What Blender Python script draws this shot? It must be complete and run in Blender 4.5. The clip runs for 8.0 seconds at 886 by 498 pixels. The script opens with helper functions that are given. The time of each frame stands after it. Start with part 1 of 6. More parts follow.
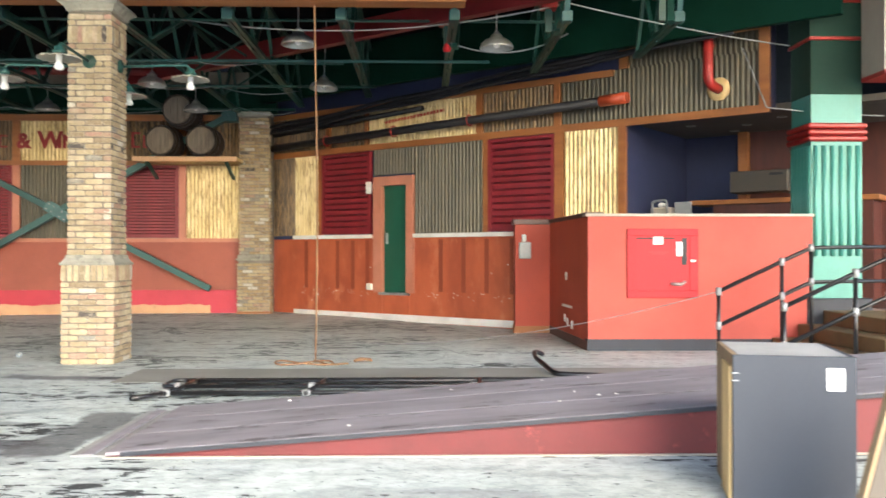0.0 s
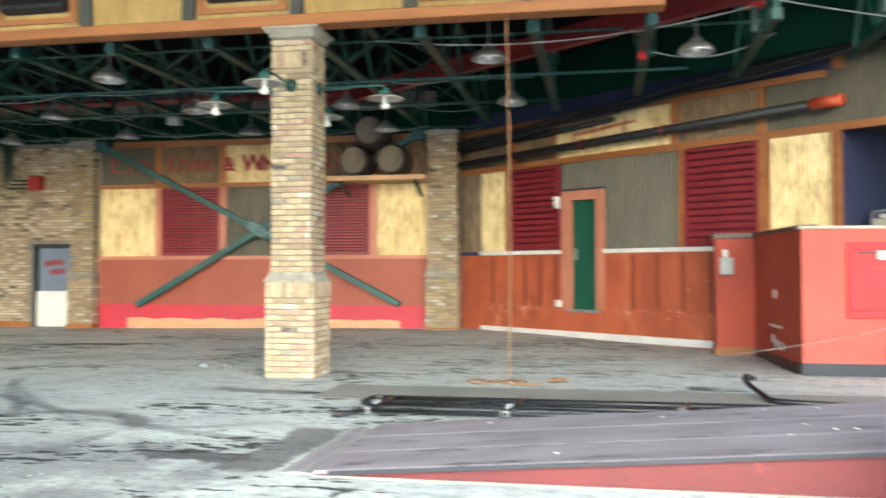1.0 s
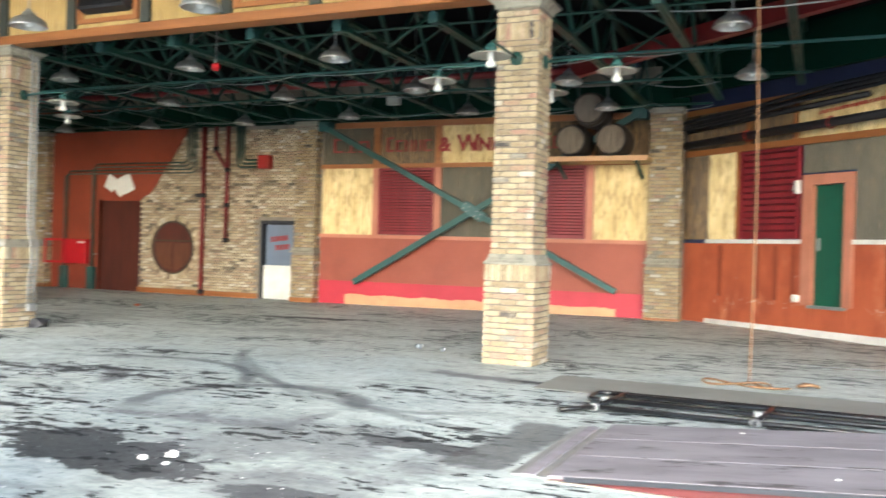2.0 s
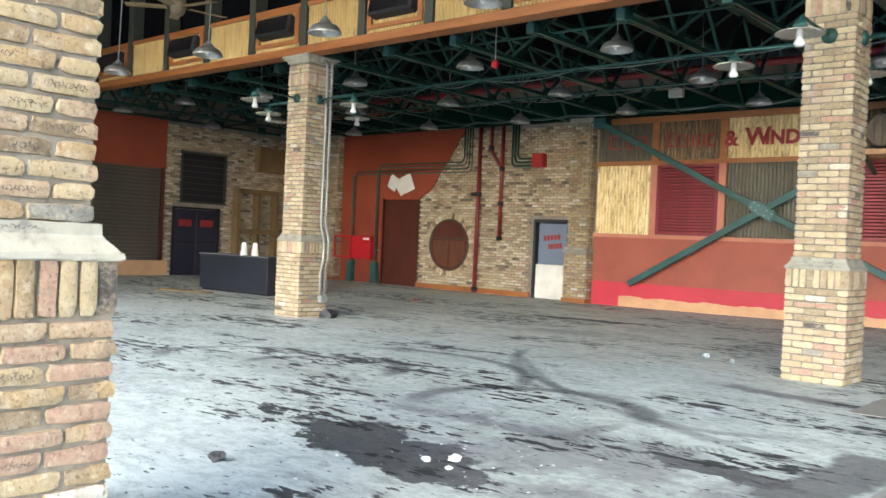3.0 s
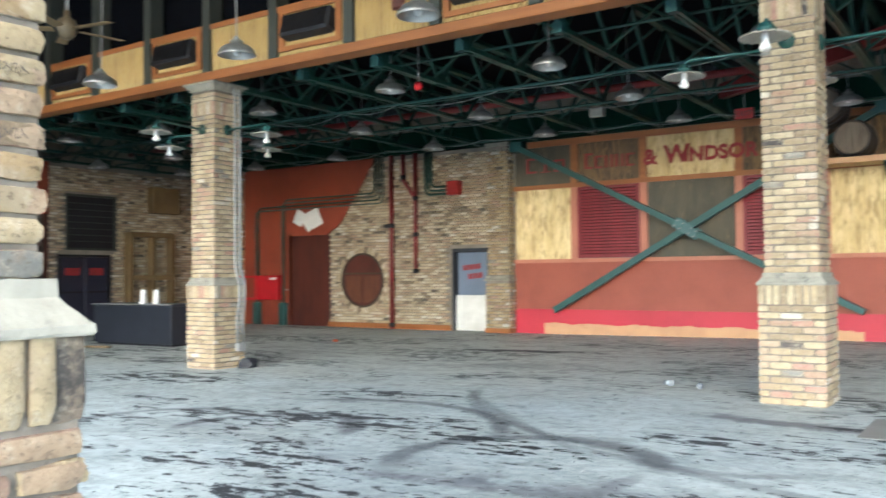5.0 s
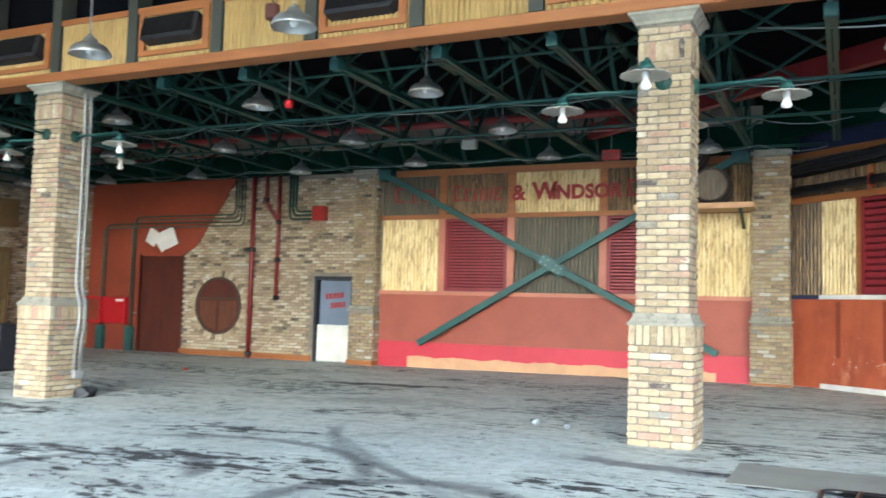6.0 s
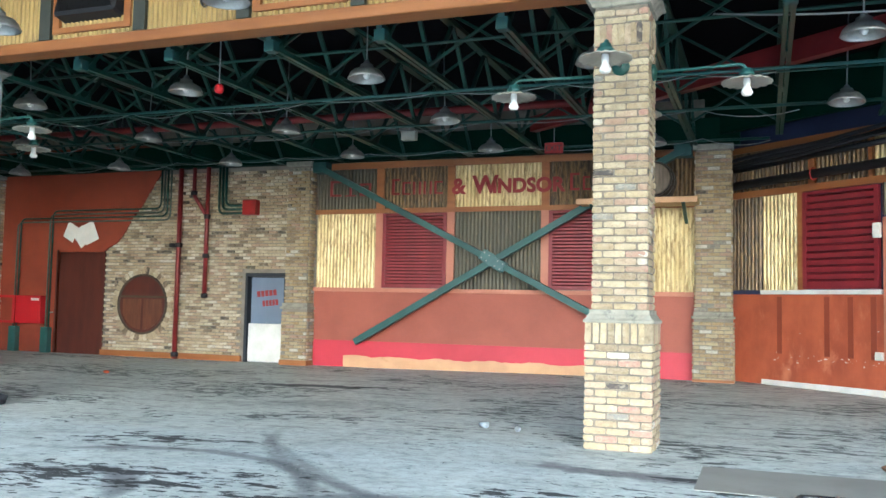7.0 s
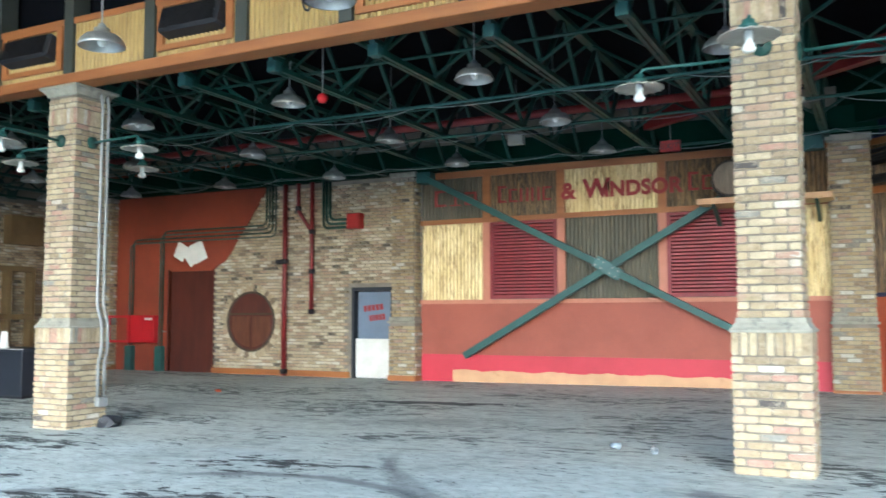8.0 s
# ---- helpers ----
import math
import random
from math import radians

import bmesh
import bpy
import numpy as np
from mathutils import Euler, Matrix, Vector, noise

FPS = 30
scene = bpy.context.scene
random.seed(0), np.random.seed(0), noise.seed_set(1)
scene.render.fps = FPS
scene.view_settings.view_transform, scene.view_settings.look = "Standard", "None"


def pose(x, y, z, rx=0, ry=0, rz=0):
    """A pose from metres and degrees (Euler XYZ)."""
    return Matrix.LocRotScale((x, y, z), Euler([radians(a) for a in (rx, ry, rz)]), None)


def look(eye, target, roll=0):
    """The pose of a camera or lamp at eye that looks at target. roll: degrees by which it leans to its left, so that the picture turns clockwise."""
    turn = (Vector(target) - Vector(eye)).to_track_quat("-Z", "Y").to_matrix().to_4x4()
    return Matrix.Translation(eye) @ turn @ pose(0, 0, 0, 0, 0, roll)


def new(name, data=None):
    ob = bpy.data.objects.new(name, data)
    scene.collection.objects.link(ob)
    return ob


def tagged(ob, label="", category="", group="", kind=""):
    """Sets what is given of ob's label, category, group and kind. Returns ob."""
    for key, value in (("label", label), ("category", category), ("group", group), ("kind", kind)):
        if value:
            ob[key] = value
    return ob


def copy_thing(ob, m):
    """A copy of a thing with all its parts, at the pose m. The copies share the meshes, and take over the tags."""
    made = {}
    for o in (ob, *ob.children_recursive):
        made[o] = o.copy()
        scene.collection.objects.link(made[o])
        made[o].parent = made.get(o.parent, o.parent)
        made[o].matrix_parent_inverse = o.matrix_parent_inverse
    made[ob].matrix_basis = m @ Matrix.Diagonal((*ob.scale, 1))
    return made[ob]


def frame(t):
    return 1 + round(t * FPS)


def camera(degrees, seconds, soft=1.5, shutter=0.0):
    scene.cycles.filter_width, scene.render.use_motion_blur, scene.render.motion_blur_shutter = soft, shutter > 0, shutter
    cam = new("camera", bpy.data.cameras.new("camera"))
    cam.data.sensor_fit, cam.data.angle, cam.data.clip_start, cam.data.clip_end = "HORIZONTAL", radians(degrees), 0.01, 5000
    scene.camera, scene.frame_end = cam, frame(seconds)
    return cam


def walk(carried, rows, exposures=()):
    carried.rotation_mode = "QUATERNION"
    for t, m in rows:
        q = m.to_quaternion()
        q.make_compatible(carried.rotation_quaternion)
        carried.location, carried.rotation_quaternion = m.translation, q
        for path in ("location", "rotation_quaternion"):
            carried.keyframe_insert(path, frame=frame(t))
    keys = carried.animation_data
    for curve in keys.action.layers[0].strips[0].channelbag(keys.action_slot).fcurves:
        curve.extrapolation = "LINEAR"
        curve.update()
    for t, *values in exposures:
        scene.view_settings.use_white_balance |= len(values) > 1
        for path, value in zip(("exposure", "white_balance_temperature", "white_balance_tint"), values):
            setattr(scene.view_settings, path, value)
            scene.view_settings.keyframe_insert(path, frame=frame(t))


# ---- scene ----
cam = camera(54.3, 8.0, shutter=0.5)
PATH = [
    (0, (0.253, -0.104, 1.337), (0.3, 1.895, 1.349), 0.0),
    (0.5, (0.098, 0.01, 1.335), (0.015, 2.008, 1.376), -0.8),
    (1, (0.042, 0.166, 1.352), (-0.32, 2.133, 1.4), -0.1),
    (1.2, (0.006, 0.314, 1.371), (-0.493, 2.25, 1.431), 0.8),
    (2.3, (-0.491, 0.77, 1.333), (-1.475, 2.511, 1.329), 1.7),
    (2.5, (-0.551, 0.848, 1.33), (-1.697, 2.487, 1.367), 2.3),
    (2.7, (-0.626, 0.899, 1.327), (-1.874, 2.462, 1.346), 2.7),
    (3, (-0.738, 0.976, 1.323), (-2.059, 2.477, 1.305), 2.6),
    (3.5, (-1.015, 1.061, 1.323), (-2.328, 2.569, 1.325), 0.4),
    (4, (-1.277, 1.166, 1.311), (-2.621, 2.648, 1.32), 0.2),
    (4.4, (-1.491, 1.237, 1.318), (-2.866, 2.689, 1.296), 0.4),
    (4.5, (-1.544, 1.255, 1.32), (-2.904, 2.72, 1.295), 0.6),
    (4.7, (-1.652, 1.285, 1.323), (-2.940, 2.816, 1.335), 0.3),
    (5, (-1.815, 1.331, 1.328), (-2.938, 2.985, 1.39), -0.5),
    (5.2, (-1.887, 1.364, 1.327), (-2.948, 3.059, 1.391), 0.6),
    (6.3, (-2.249, 1.84, 1.326), (-3.021, 3.679, 1.481), 1.1),
    (6.5, (-2.339, 1.923, 1.332), (-3.072, 3.778, 1.482), 1.0),
    (7, (-2.505, 2.159, 1.329), (-3.201, 4.029, 1.461), 1.2),
    (7.5, (-2.69, 2.405, 1.355), (-3.471, 4.242, 1.485), 1.0),
    (8, (-2.944, 2.653, 1.347), (-3.847, 4.431, 1.502), -0.1),
]
walk(cam, [(t, look(eye, target, roll)) for t, eye, target, roll in PATH], [(0.0, 2.94, 6300, 9), (0.5, 3.02, 6150, 7), (1.0, 3.06, 5950, 4), (2.5, 3.16, 6000, 7), (3.0, 2.88, 5800, 6), (3.5, 2.78, 5680, 6), (4.5, 2.67, 5600, 6), (5.0, 2.88, 5470, 5), (6.5, 3.06, 5270, 2), (8.0, 3.04, 5080, 1)])

# ---- light ----
world = bpy.data.worlds.new("sky")
scene.world = world
world.use_nodes = True
wn = world.node_tree.nodes
sky = wn.new("ShaderNodeTexSky")
sky.sky_type = "NISHITA"
sky.sun_disc = False
sky.sun_elevation = radians(32)
sky.sun_rotation = radians(161)
sky.air_density, sky.dust_density, sky.ozone_density = 1.0, 2.5, 1.0
world.node_tree.links.new(sky.outputs[0], wn["Background"].inputs[0])
wn["Background"].inputs[1].default_value = 0.17
sun_data = bpy.data.lights.new("sun", "SUN")
sun_data.energy, sun_data.angle, sun_data.color = 0.3, radians(45), (1.0, 0.97, 0.93)
sun = new("sun", sun_data)
sun.matrix_world = look((10, -40, 25.5), (-4, 0, 0))


# ---- materials ----
def node_mat(name):
    m = bpy.data.materials.new(name)
    m.use_nodes = True
    nt = m.node_tree
    return m, nt, nt.nodes["Principled BSDF"]


def coords(nt, scale=(1, 1, 1)):
    tc = nt.nodes.new("ShaderNodeTexCoord")
    mp = nt.nodes.new("ShaderNodeMapping")
    mp.inputs["Scale"].default_value = scale
    nt.links.new(tc.outputs["Object"], mp.inputs["Vector"])
    return mp.outputs[0]


def noise_tex(nt, vec, scale, detail=5.0, rough=0.6):
    n = nt.nodes.new("ShaderNodeTexNoise")
    n.inputs["Scale"].default_value, n.inputs["Detail"].default_value, n.inputs["Roughness"].default_value = scale, detail, rough
    nt.links.new(vec, n.inputs["Vector"])
    return n.outputs["Fac"]


def band(nt, fac, lo, hi):
    r = nt.nodes.new("ShaderNodeMapRange")
    r.inputs["From Min"].default_value, r.inputs["From Max"].default_value = lo, hi
    r.interpolation_type = "SMOOTHSTEP"
    nt.links.new(fac, r.inputs["Value"])
    return r.outputs[0]


def blend(nt, fac, a, b, how="MIX"):
    m = nt.nodes.new("ShaderNodeMix")
    m.data_type, m.blend_type = "RGBA", how
    for sock, v in ((m.inputs[0], fac), (m.inputs[6], a), (m.inputs[7], b)):
        if isinstance(v, (int, float)):
            sock.default_value = v
        elif isinstance(v, tuple):
            sock.default_value = (*v, 1)
        else:
            nt.links.new(v, sock)
    return m.outputs[2]


def calc(nt, op, a, b=0.0):
    m = nt.nodes.new("ShaderNodeMath")
    m.operation = op
    for sock, v in ((m.inputs[0], a), (m.inputs[1], b)):
        if isinstance(v, (int, float)):
            sock.default_value = v
        else:
            nt.links.new(v, sock)
    return m.outputs[0]


def relief(nt, bsdf, height, strength=0.3, dist=0.01):
    b = nt.nodes.new("ShaderNodeBump")
    b.inputs["Strength"].default_value, b.inputs["Distance"].default_value = strength, dist
    nt.links.new(height, b.inputs["Height"])
    nt.links.new(b.outputs[0], bsdf.inputs["Normal"])


def surf(name, c1, c2, scale=1.5, stretch=(1, 1, 1), rough=0.6, metal=0.0, fine=45.0, bump=0.15, worn=None, worn_at=(0.6, 0.72), worn_scale=3.0):
    """Two tones at a large scale, fine grain, and a third tone where it is worn."""
    m, nt, bs = node_mat(name)
    v = coords(nt, stretch)
    big = band(nt, noise_tex(nt, v, scale), 0.35, 0.68)
    grain = noise_tex(nt, v, fine, 3.0)
    col = blend(nt, big, c1, c2)
    col = blend(nt, 0.28, col, blend(nt, grain, (0.25, 0.25, 0.25), (1, 1, 1)), "MULTIPLY")
    if worn:
        w = band(nt, noise_tex(nt, v, worn_scale, 8.0, 0.7), *worn_at)
        col = blend(nt, w, col, worn)
    nt.links.new(col, bs.inputs["Base Color"])
    bs.inputs["Metallic"].default_value = metal
    rr = nt.nodes.new("ShaderNodeMapRange")
    rr.inputs["To Min"].default_value, rr.inputs["To Max"].default_value = max(0.05, rough - 0.1), min(1.0, rough + 0.12)
    nt.links.new(grain, rr.inputs["Value"])
    nt.links.new(rr.outputs[0], bs.inputs["Roughness"])
    relief(nt, bs, grain, bump, 0.004)
    return m


def brick_mat(name, stops, dirt=0.35):
    """Each brick takes a tone of its own."""
    m, nt, bs = node_mat(name)
    oi, ge = nt.nodes.new("ShaderNodeObjectInfo"), nt.nodes.new("ShaderNodeNewGeometry")
    r = calc(nt, "FRACT", calc(nt, "ADD", oi.outputs["Random"], ge.outputs["Random Per Island"]))
    ramp = nt.nodes.new("ShaderNodeValToRGB")
    ramp.color_ramp.interpolation = "CONSTANT"
    el = ramp.color_ramp.elements
    el[0].position, el[0].color = 0.0, (*stops[0][1], 1)
    el[1].position, el[1].color = stops[1][0], (*stops[1][1], 1)
    for p, c in stops[2:]:
        el.new(p).color = (*c, 1)
    nt.links.new(r, ramp.inputs[0])
    v = nt.nodes.new("ShaderNodeNewGeometry").outputs["Position"]
    spots = noise_tex(nt, v, 26.0, 6.0, 0.7)
    col = blend(nt, dirt, ramp.outputs[0], blend(nt, band(nt, spots, 0.3, 0.65), (0.35, 0.3, 0.26), (1.15, 1.1, 1.0)), "MULTIPLY")
    big = band(nt, noise_tex(nt, v, 1.3, 4.0), 0.4, 0.7)
    col = blend(nt, calc(nt, "MULTIPLY", big, 0.3), col, blend(nt, 1.0, col, (0.72, 0.68, 0.62), "MULTIPLY"))
    stain = band(nt, noise_tex(nt, v, 13.0, 7.0, 0.7), 0.46, 0.62)
    col = blend(nt, calc(nt, "MULTIPLY", stain, 0.55), col, blend(nt, noise_tex(nt, v, 5.0, 3.0), (0.38, 0.275, 0.19), (0.29, 0.255, 0.18)))
    pits = band(nt, noise_tex(nt, v, 80.0, 5.0, 0.75), 0.57, 0.64)
    col = blend(nt, calc(nt, "MULTIPLY", pits, 0.6), col, (0.09, 0.07, 0.055))
    bloom = band(nt, noise_tex(nt, v, 17.0, 8.0, 0.75), 0.52, 0.64)
    col = blend(nt, calc(nt, "MULTIPLY", bloom, 0.35), col, (0.6, 0.53, 0.4))
    grub = band(nt, noise_tex(nt, v, 9.0, 9.0, 0.75), 0.55, 0.7)
    col = blend(nt, calc(nt, "MULTIPLY", grub, 0.55), col, (0.2, 0.14, 0.09))
    nt.links.new(col, bs.inputs["Base Color"])
    bs.inputs["Roughness"].default_value = 0.9
    relief(nt, bs, calc(nt, "SUBTRACT", noise_tex(nt, v, 55.0, 7.0, 0.75), calc(nt, "MULTIPLY", pits, 0.6)), 1.0, 0.016)
    return m


BRICK = brick_mat("old_yellow_brick", [(0, (0.5, 0.405, 0.255)), (0.17, (0.58, 0.495, 0.335)), (0.34, (0.42, 0.335, 0.21)), (0.46, (0.52, 0.41, 0.29)),
                                       (0.57, (0.44, 0.3, 0.215)), (0.66, (0.56, 0.475, 0.31)), (0.8, (0.33, 0.265, 0.17)), (0.88, (0.45, 0.27, 0.21)), (0.93, (0.64, 0.61, 0.53)), (0.965, (0.27, 0.275, 0.25)), (0.988, (0.1, 0.09, 0.085))])
# Pinker brick, also taken darker to offset strong light on the near pier.
BRICK_NEAR = brick_mat("darkened_buff_pink_brick", [(0, (0.38, 0.28, 0.15)), (0.16, (0.43, 0.345, 0.205)), (0.32, (0.31, 0.23, 0.13)), (0.44, (0.4, 0.3, 0.2)),
                                               (0.55, (0.375, 0.25, 0.185)), (0.65, (0.46, 0.38, 0.235)), (0.79, (0.25, 0.19, 0.12)), (0.88, (0.58, 0.565, 0.51)), (0.955, (0.24, 0.24, 0.215)), (0.985, (0.07, 0.065, 0.06))])
BRICK_WALL = brick_mat("weathered_wall_brick", [(0, (0.47, 0.385, 0.26)), (0.24, (0.57, 0.49, 0.35)), (0.44, (0.37, 0.29, 0.2)), (0.56, (0.43, 0.31, 0.225)),
                                                (0.66, (0.65, 0.585, 0.45)), (0.83, (0.21, 0.17, 0.125)), (0.925, (0.1, 0.09, 0.075)), (0.955, (0.7, 0.67, 0.58))], 0.5)
MORTAR = surf("mortar", (0.235, 0.202, 0.158), (0.155, 0.133, 0.105), 9.0, rough=0.95, bump=1.0, fine=70, worn=(0.12, 0.1, 0.08), worn_at=(0.58, 0.68), worn_scale=22.0)
WALL_MORTAR = surf("wall_mortar", (0.27, 0.24, 0.2), (0.2, 0.175, 0.145), 4.0, rough=0.95, bump=0.5, fine=90)
LIMESTONE = surf("cast_stone", (0.33, 0.315, 0.26), (0.25, 0.237, 0.195), 6.0, rough=0.9, bump=0.7, worn=(0.13, 0.125, 0.11), worn_at=(0.52, 0.72), worn_scale=9.0)
ORANGE_WOOD = surf("orange_stained_timber", (0.33, 0.125, 0.034), (0.25, 0.088, 0.024), 1.2, (0.4, 4, 4), 0.55, bump=0.3, worn=(0.17, 0.07, 0.03), worn_at=(0.6, 0.8))
PINK_WOOD = surf("salmon_painted_trim", (0.5, 0.2, 0.13), (0.42, 0.16, 0.1), 2.0, rough=0.6, worn=(0.3, 0.14, 0.1))
GREEN_STEEL = surf("dark_green_steel", (0.008, 0.06, 0.043), (0.006, 0.04, 0.03), 2.0, rough=0.45, bump=0.08)
# Darker copy of the green steel, with shade under the roof in it.
GREEN_DARK = surf("shaded_green_beam_paint", (0.005, 0.03, 0.02), (0.004, 0.023, 0.015), 1.0, rough=0.6)
TEAL_STEEL = surf("teal_brace_paint", (0.022, 0.092, 0.084), (0.016, 0.07, 0.066), 2.0, rough=0.5, worn=(0.06, 0.15, 0.14), worn_at=(0.62, 0.75))
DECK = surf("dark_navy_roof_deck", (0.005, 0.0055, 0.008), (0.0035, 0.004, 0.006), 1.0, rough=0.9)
DARK_RED_PIPE = surf("dark_red_wall_pipe", (0.2, 0.018, 0.02), (0.15, 0.014, 0.016), 3.0, rough=0.45, bump=0.06)
OLIVE_POST = surf("dark_olive_post", (0.045, 0.05, 0.042), (0.035, 0.04, 0.033), rough=0.6)
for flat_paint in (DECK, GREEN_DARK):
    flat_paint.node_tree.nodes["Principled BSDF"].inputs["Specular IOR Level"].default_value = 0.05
RED_STEEL = surf("red_pipe_paint", (0.38, 0.022, 0.018), (0.3, 0.016, 0.014), 3.0, rough=0.45, bump=0.06)
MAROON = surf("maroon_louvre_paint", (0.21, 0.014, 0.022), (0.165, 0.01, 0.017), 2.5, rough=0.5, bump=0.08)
# Shade between the louvre slats, put into the backing's colour.
MAROON_SLOT_SHADE = surf("maroon_slot_shade", (0.05, 0.006, 0.008), (0.04, 0.005, 0.007), 2.0, rough=0.8)
WALL_RED = surf("brick_red_wall_paint", (0.33, 0.088, 0.055), (0.27, 0.07, 0.045), 0.8, rough=0.65, bump=0.2, worn=(0.24, 0.07, 0.05), worn_at=(0.58, 0.8))
PINK = surf("bright_pink_red_paint", (0.5, 0.03, 0.056), (0.43, 0.025, 0.047), 1.0, rough=0.55)
TAN = surf("bare_tan_plaster", (0.58, 0.36, 0.2), (0.5, 0.3, 0.17), 2.0, rough=0.8, worn=(0.42, 0.24, 0.13))
PLY_RED = surf("rust_red_plywood", (0.45, 0.105, 0.042), (0.32, 0.066, 0.028), 1.8, (1, 1, 0.5), 0.55, bump=0.25, worn=(0.46, 0.15, 0.075), worn_at=(0.54, 0.7), worn_scale=2.0)
PLY_DARK = surf("darker_red_batten_strip", (0.25, 0.045, 0.018), (0.21, 0.037, 0.015), 1.0, rough=0.55)
CORAL = surf("coral_red_stucco", (0.44, 0.073, 0.05), (0.38, 0.06, 0.042), 1.2, rough=0.7, bump=0.35, worn=(0.47, 0.085, 0.055), worn_at=(0.62, 0.85))
CORAL_DEEP = surf("deep_orange_red_stucco", (0.42, 0.055, 0.022), (0.35, 0.045, 0.02), 1.2, rough=0.65, bump=0.3)
FIRE_RED = surf("fire_cabinet_red", (0.44, 0.002, 0.01), (0.4, 0.002, 0.009), 1.0, rough=0.6, bump=0.03)
WHITE = surf("dirty_white_paint", (0.74, 0.73, 0.7), (0.62, 0.61, 0.58), 3.0, rough=0.6)
CHARCOAL = surf("charcoal_base_paint", (0.018, 0.022, 0.033), (0.013, 0.016, 0.024), 2.0, rough=0.6)
NAVY = surf("navy_blue_wall", (0.022, 0.03, 0.085), (0.016, 0.023, 0.066), 0.8, rough=0.7)
BROWN_DOOR = surf("dark_brown_red_door", (0.085, 0.018, 0.01), (0.06, 0.013, 0.008), 1.5, (3, 3, 0.6), 0.5)
RUST_WALL = surf("rust_orange_wall", (0.27, 0.05, 0.02), (0.22, 0.04, 0.017), 0.9, rough=0.7)
BLACK = surf("black_laminate", (0.007, 0.008, 0.012), (0.01, 0.011, 0.016), 1.0, rough=0.6, bump=0.05)
BLACK_TUBE = surf("black_steel_tube", (0.014, 0.014, 0.016), (0.02, 0.02, 0.022), 6.0, rough=0.3, metal=0.3, bump=0.05)
GALV = surf("galvanised_metal", (0.52, 0.52, 0.49), (0.38, 0.38, 0.36), 8.0, rough=0.42, metal=0.75, worn=(0.2, 0.16, 0.12), worn_at=(0.62, 0.8))
STEEL_GREY = surf("grey_conduit", (0.34, 0.35, 0.35), (0.26, 0.27, 0.27), 4.0, rough=0.5, metal=0.4)
ROPE = surf("manila_rope", (0.27, 0.15, 0.075), (0.2, 0.11, 0.055), 12.0, rough=0.9, bump=0.8)
CABINET = surf("grey_blue_laminate", (0.026, 0.033, 0.046), (0.022, 0.028, 0.04), 1.5, rough=0.68, bump=0.06)
CABINET_TOP = surf("pale_grey_laminate", (0.38, 0.39, 0.39), (0.3, 0.31, 0.315), 3.0, rough=0.6)
PARTICLE = surf("tan_chipboard", (0.3, 0.21, 0.12), (0.23, 0.16, 0.09), 8.0, rough=0.75, bump=0.3)
PINE = surf("raw_pine_edge", (0.66, 0.47, 0.22), (0.56, 0.38, 0.17), 2.0, (6, 6, 0.6), 0.7, bump=0.2)
SHELF_WOOD = surf("olive_brown_shelf_wood", (0.2, 0.135, 0.06), (0.15, 0.1, 0.045), 2.0, rough=0.7)
BARREL_WOOD = surf("dark_oak_staves", (0.06, 0.042, 0.03), (0.035, 0.026, 0.02), 3.0, (6, 0.7, 6), 0.75, bump=0.4)
BARREL_HEAD = surf("grey_weathered_oak", (0.2, 0.165, 0.13), (0.13, 0.105, 0.08), 3.0, (7, 7, 0.8), 0.85, bump=0.5)
GREEN_DOOR = surf("green_door_paint", (0.008, 0.085, 0.05), (0.006, 0.07, 0.042), 1.0, rough=0.5)
JADE = surf("jade_green_column_paint", (0.075, 0.3, 0.245), (0.06, 0.25, 0.205), 1.0, rough=0.42, bump=0.04)
# Deep green of the upper column, with the box beam's shadow painted in.
JADE_SHADED = surf("deep_shaded_column_green", (0.004, 0.038, 0.022), (0.0035, 0.032, 0.019), 1.0, rough=0.8, bump=0.04)
BLUE_GREY_DOOR = surf("blue_grey_door_paint", (0.15, 0.19, 0.27), (0.125, 0.16, 0.23), 1.2, rough=0.5)
RAMP = surf("worn_purple_grey_deck", (0.265, 0.25, 0.28), (0.185, 0.172, 0.195), 1.6, (0.6, 2, 2), 0.7, bump=0.3, worn=(0.06, 0.054, 0.058), worn_at=(0.57, 0.64))
RAMP_RED = surf("ramp_side_red", (0.125, 0.015, 0.017), (0.085, 0.011, 0.012), 1.5, rough=0.65, worn=(0.22, 0.035, 0.035))
ASPHALT = surf("dark_patch", (0.06, 0.06, 0.064), (0.045, 0.045, 0.048), 3.0, rough=0.85, bump=0.5)
PAPER = surf("white_paper", (0.78, 0.78, 0.76), (0.7, 0.7, 0.68), 3.0, rough=0.8, bump=0.05)
SIGN_RED = surf("faded_red_lettering", (0.28, 0.02, 0.024), (0.22, 0.018, 0.02), 4.0, rough=0.6, worn=(0.18, 0.06, 0.03), worn_at=(0.6, 0.75), worn_scale=6)
INK = surf("brown_ink", (0.06, 0.05, 0.05), (0.1, 0.085, 0.08), 20.0, rough=0.9)
ENAMEL = surf("white_enamel", (0.44, 0.43, 0.37), (0.34, 0.33, 0.28), 6.0, rough=0.35, bump=0.03)
BULB = surf("frosted_white_bulb", (0.85, 0.85, 0.82), (0.8, 0.8, 0.77), 6.0, rough=0.3, bump=0.02)
FLOOR_DARKWOOD = surf("dark_brown_cap", (0.07, 0.028, 0.02), (0.05, 0.02, 0.015), 2.0, rough=0.5)
SHUTTER_GREY = surf("dim_grey_brown_shutter", (0.085, 0.07, 0.055), (0.065, 0.055, 0.042), 1.0, rough=0.6)
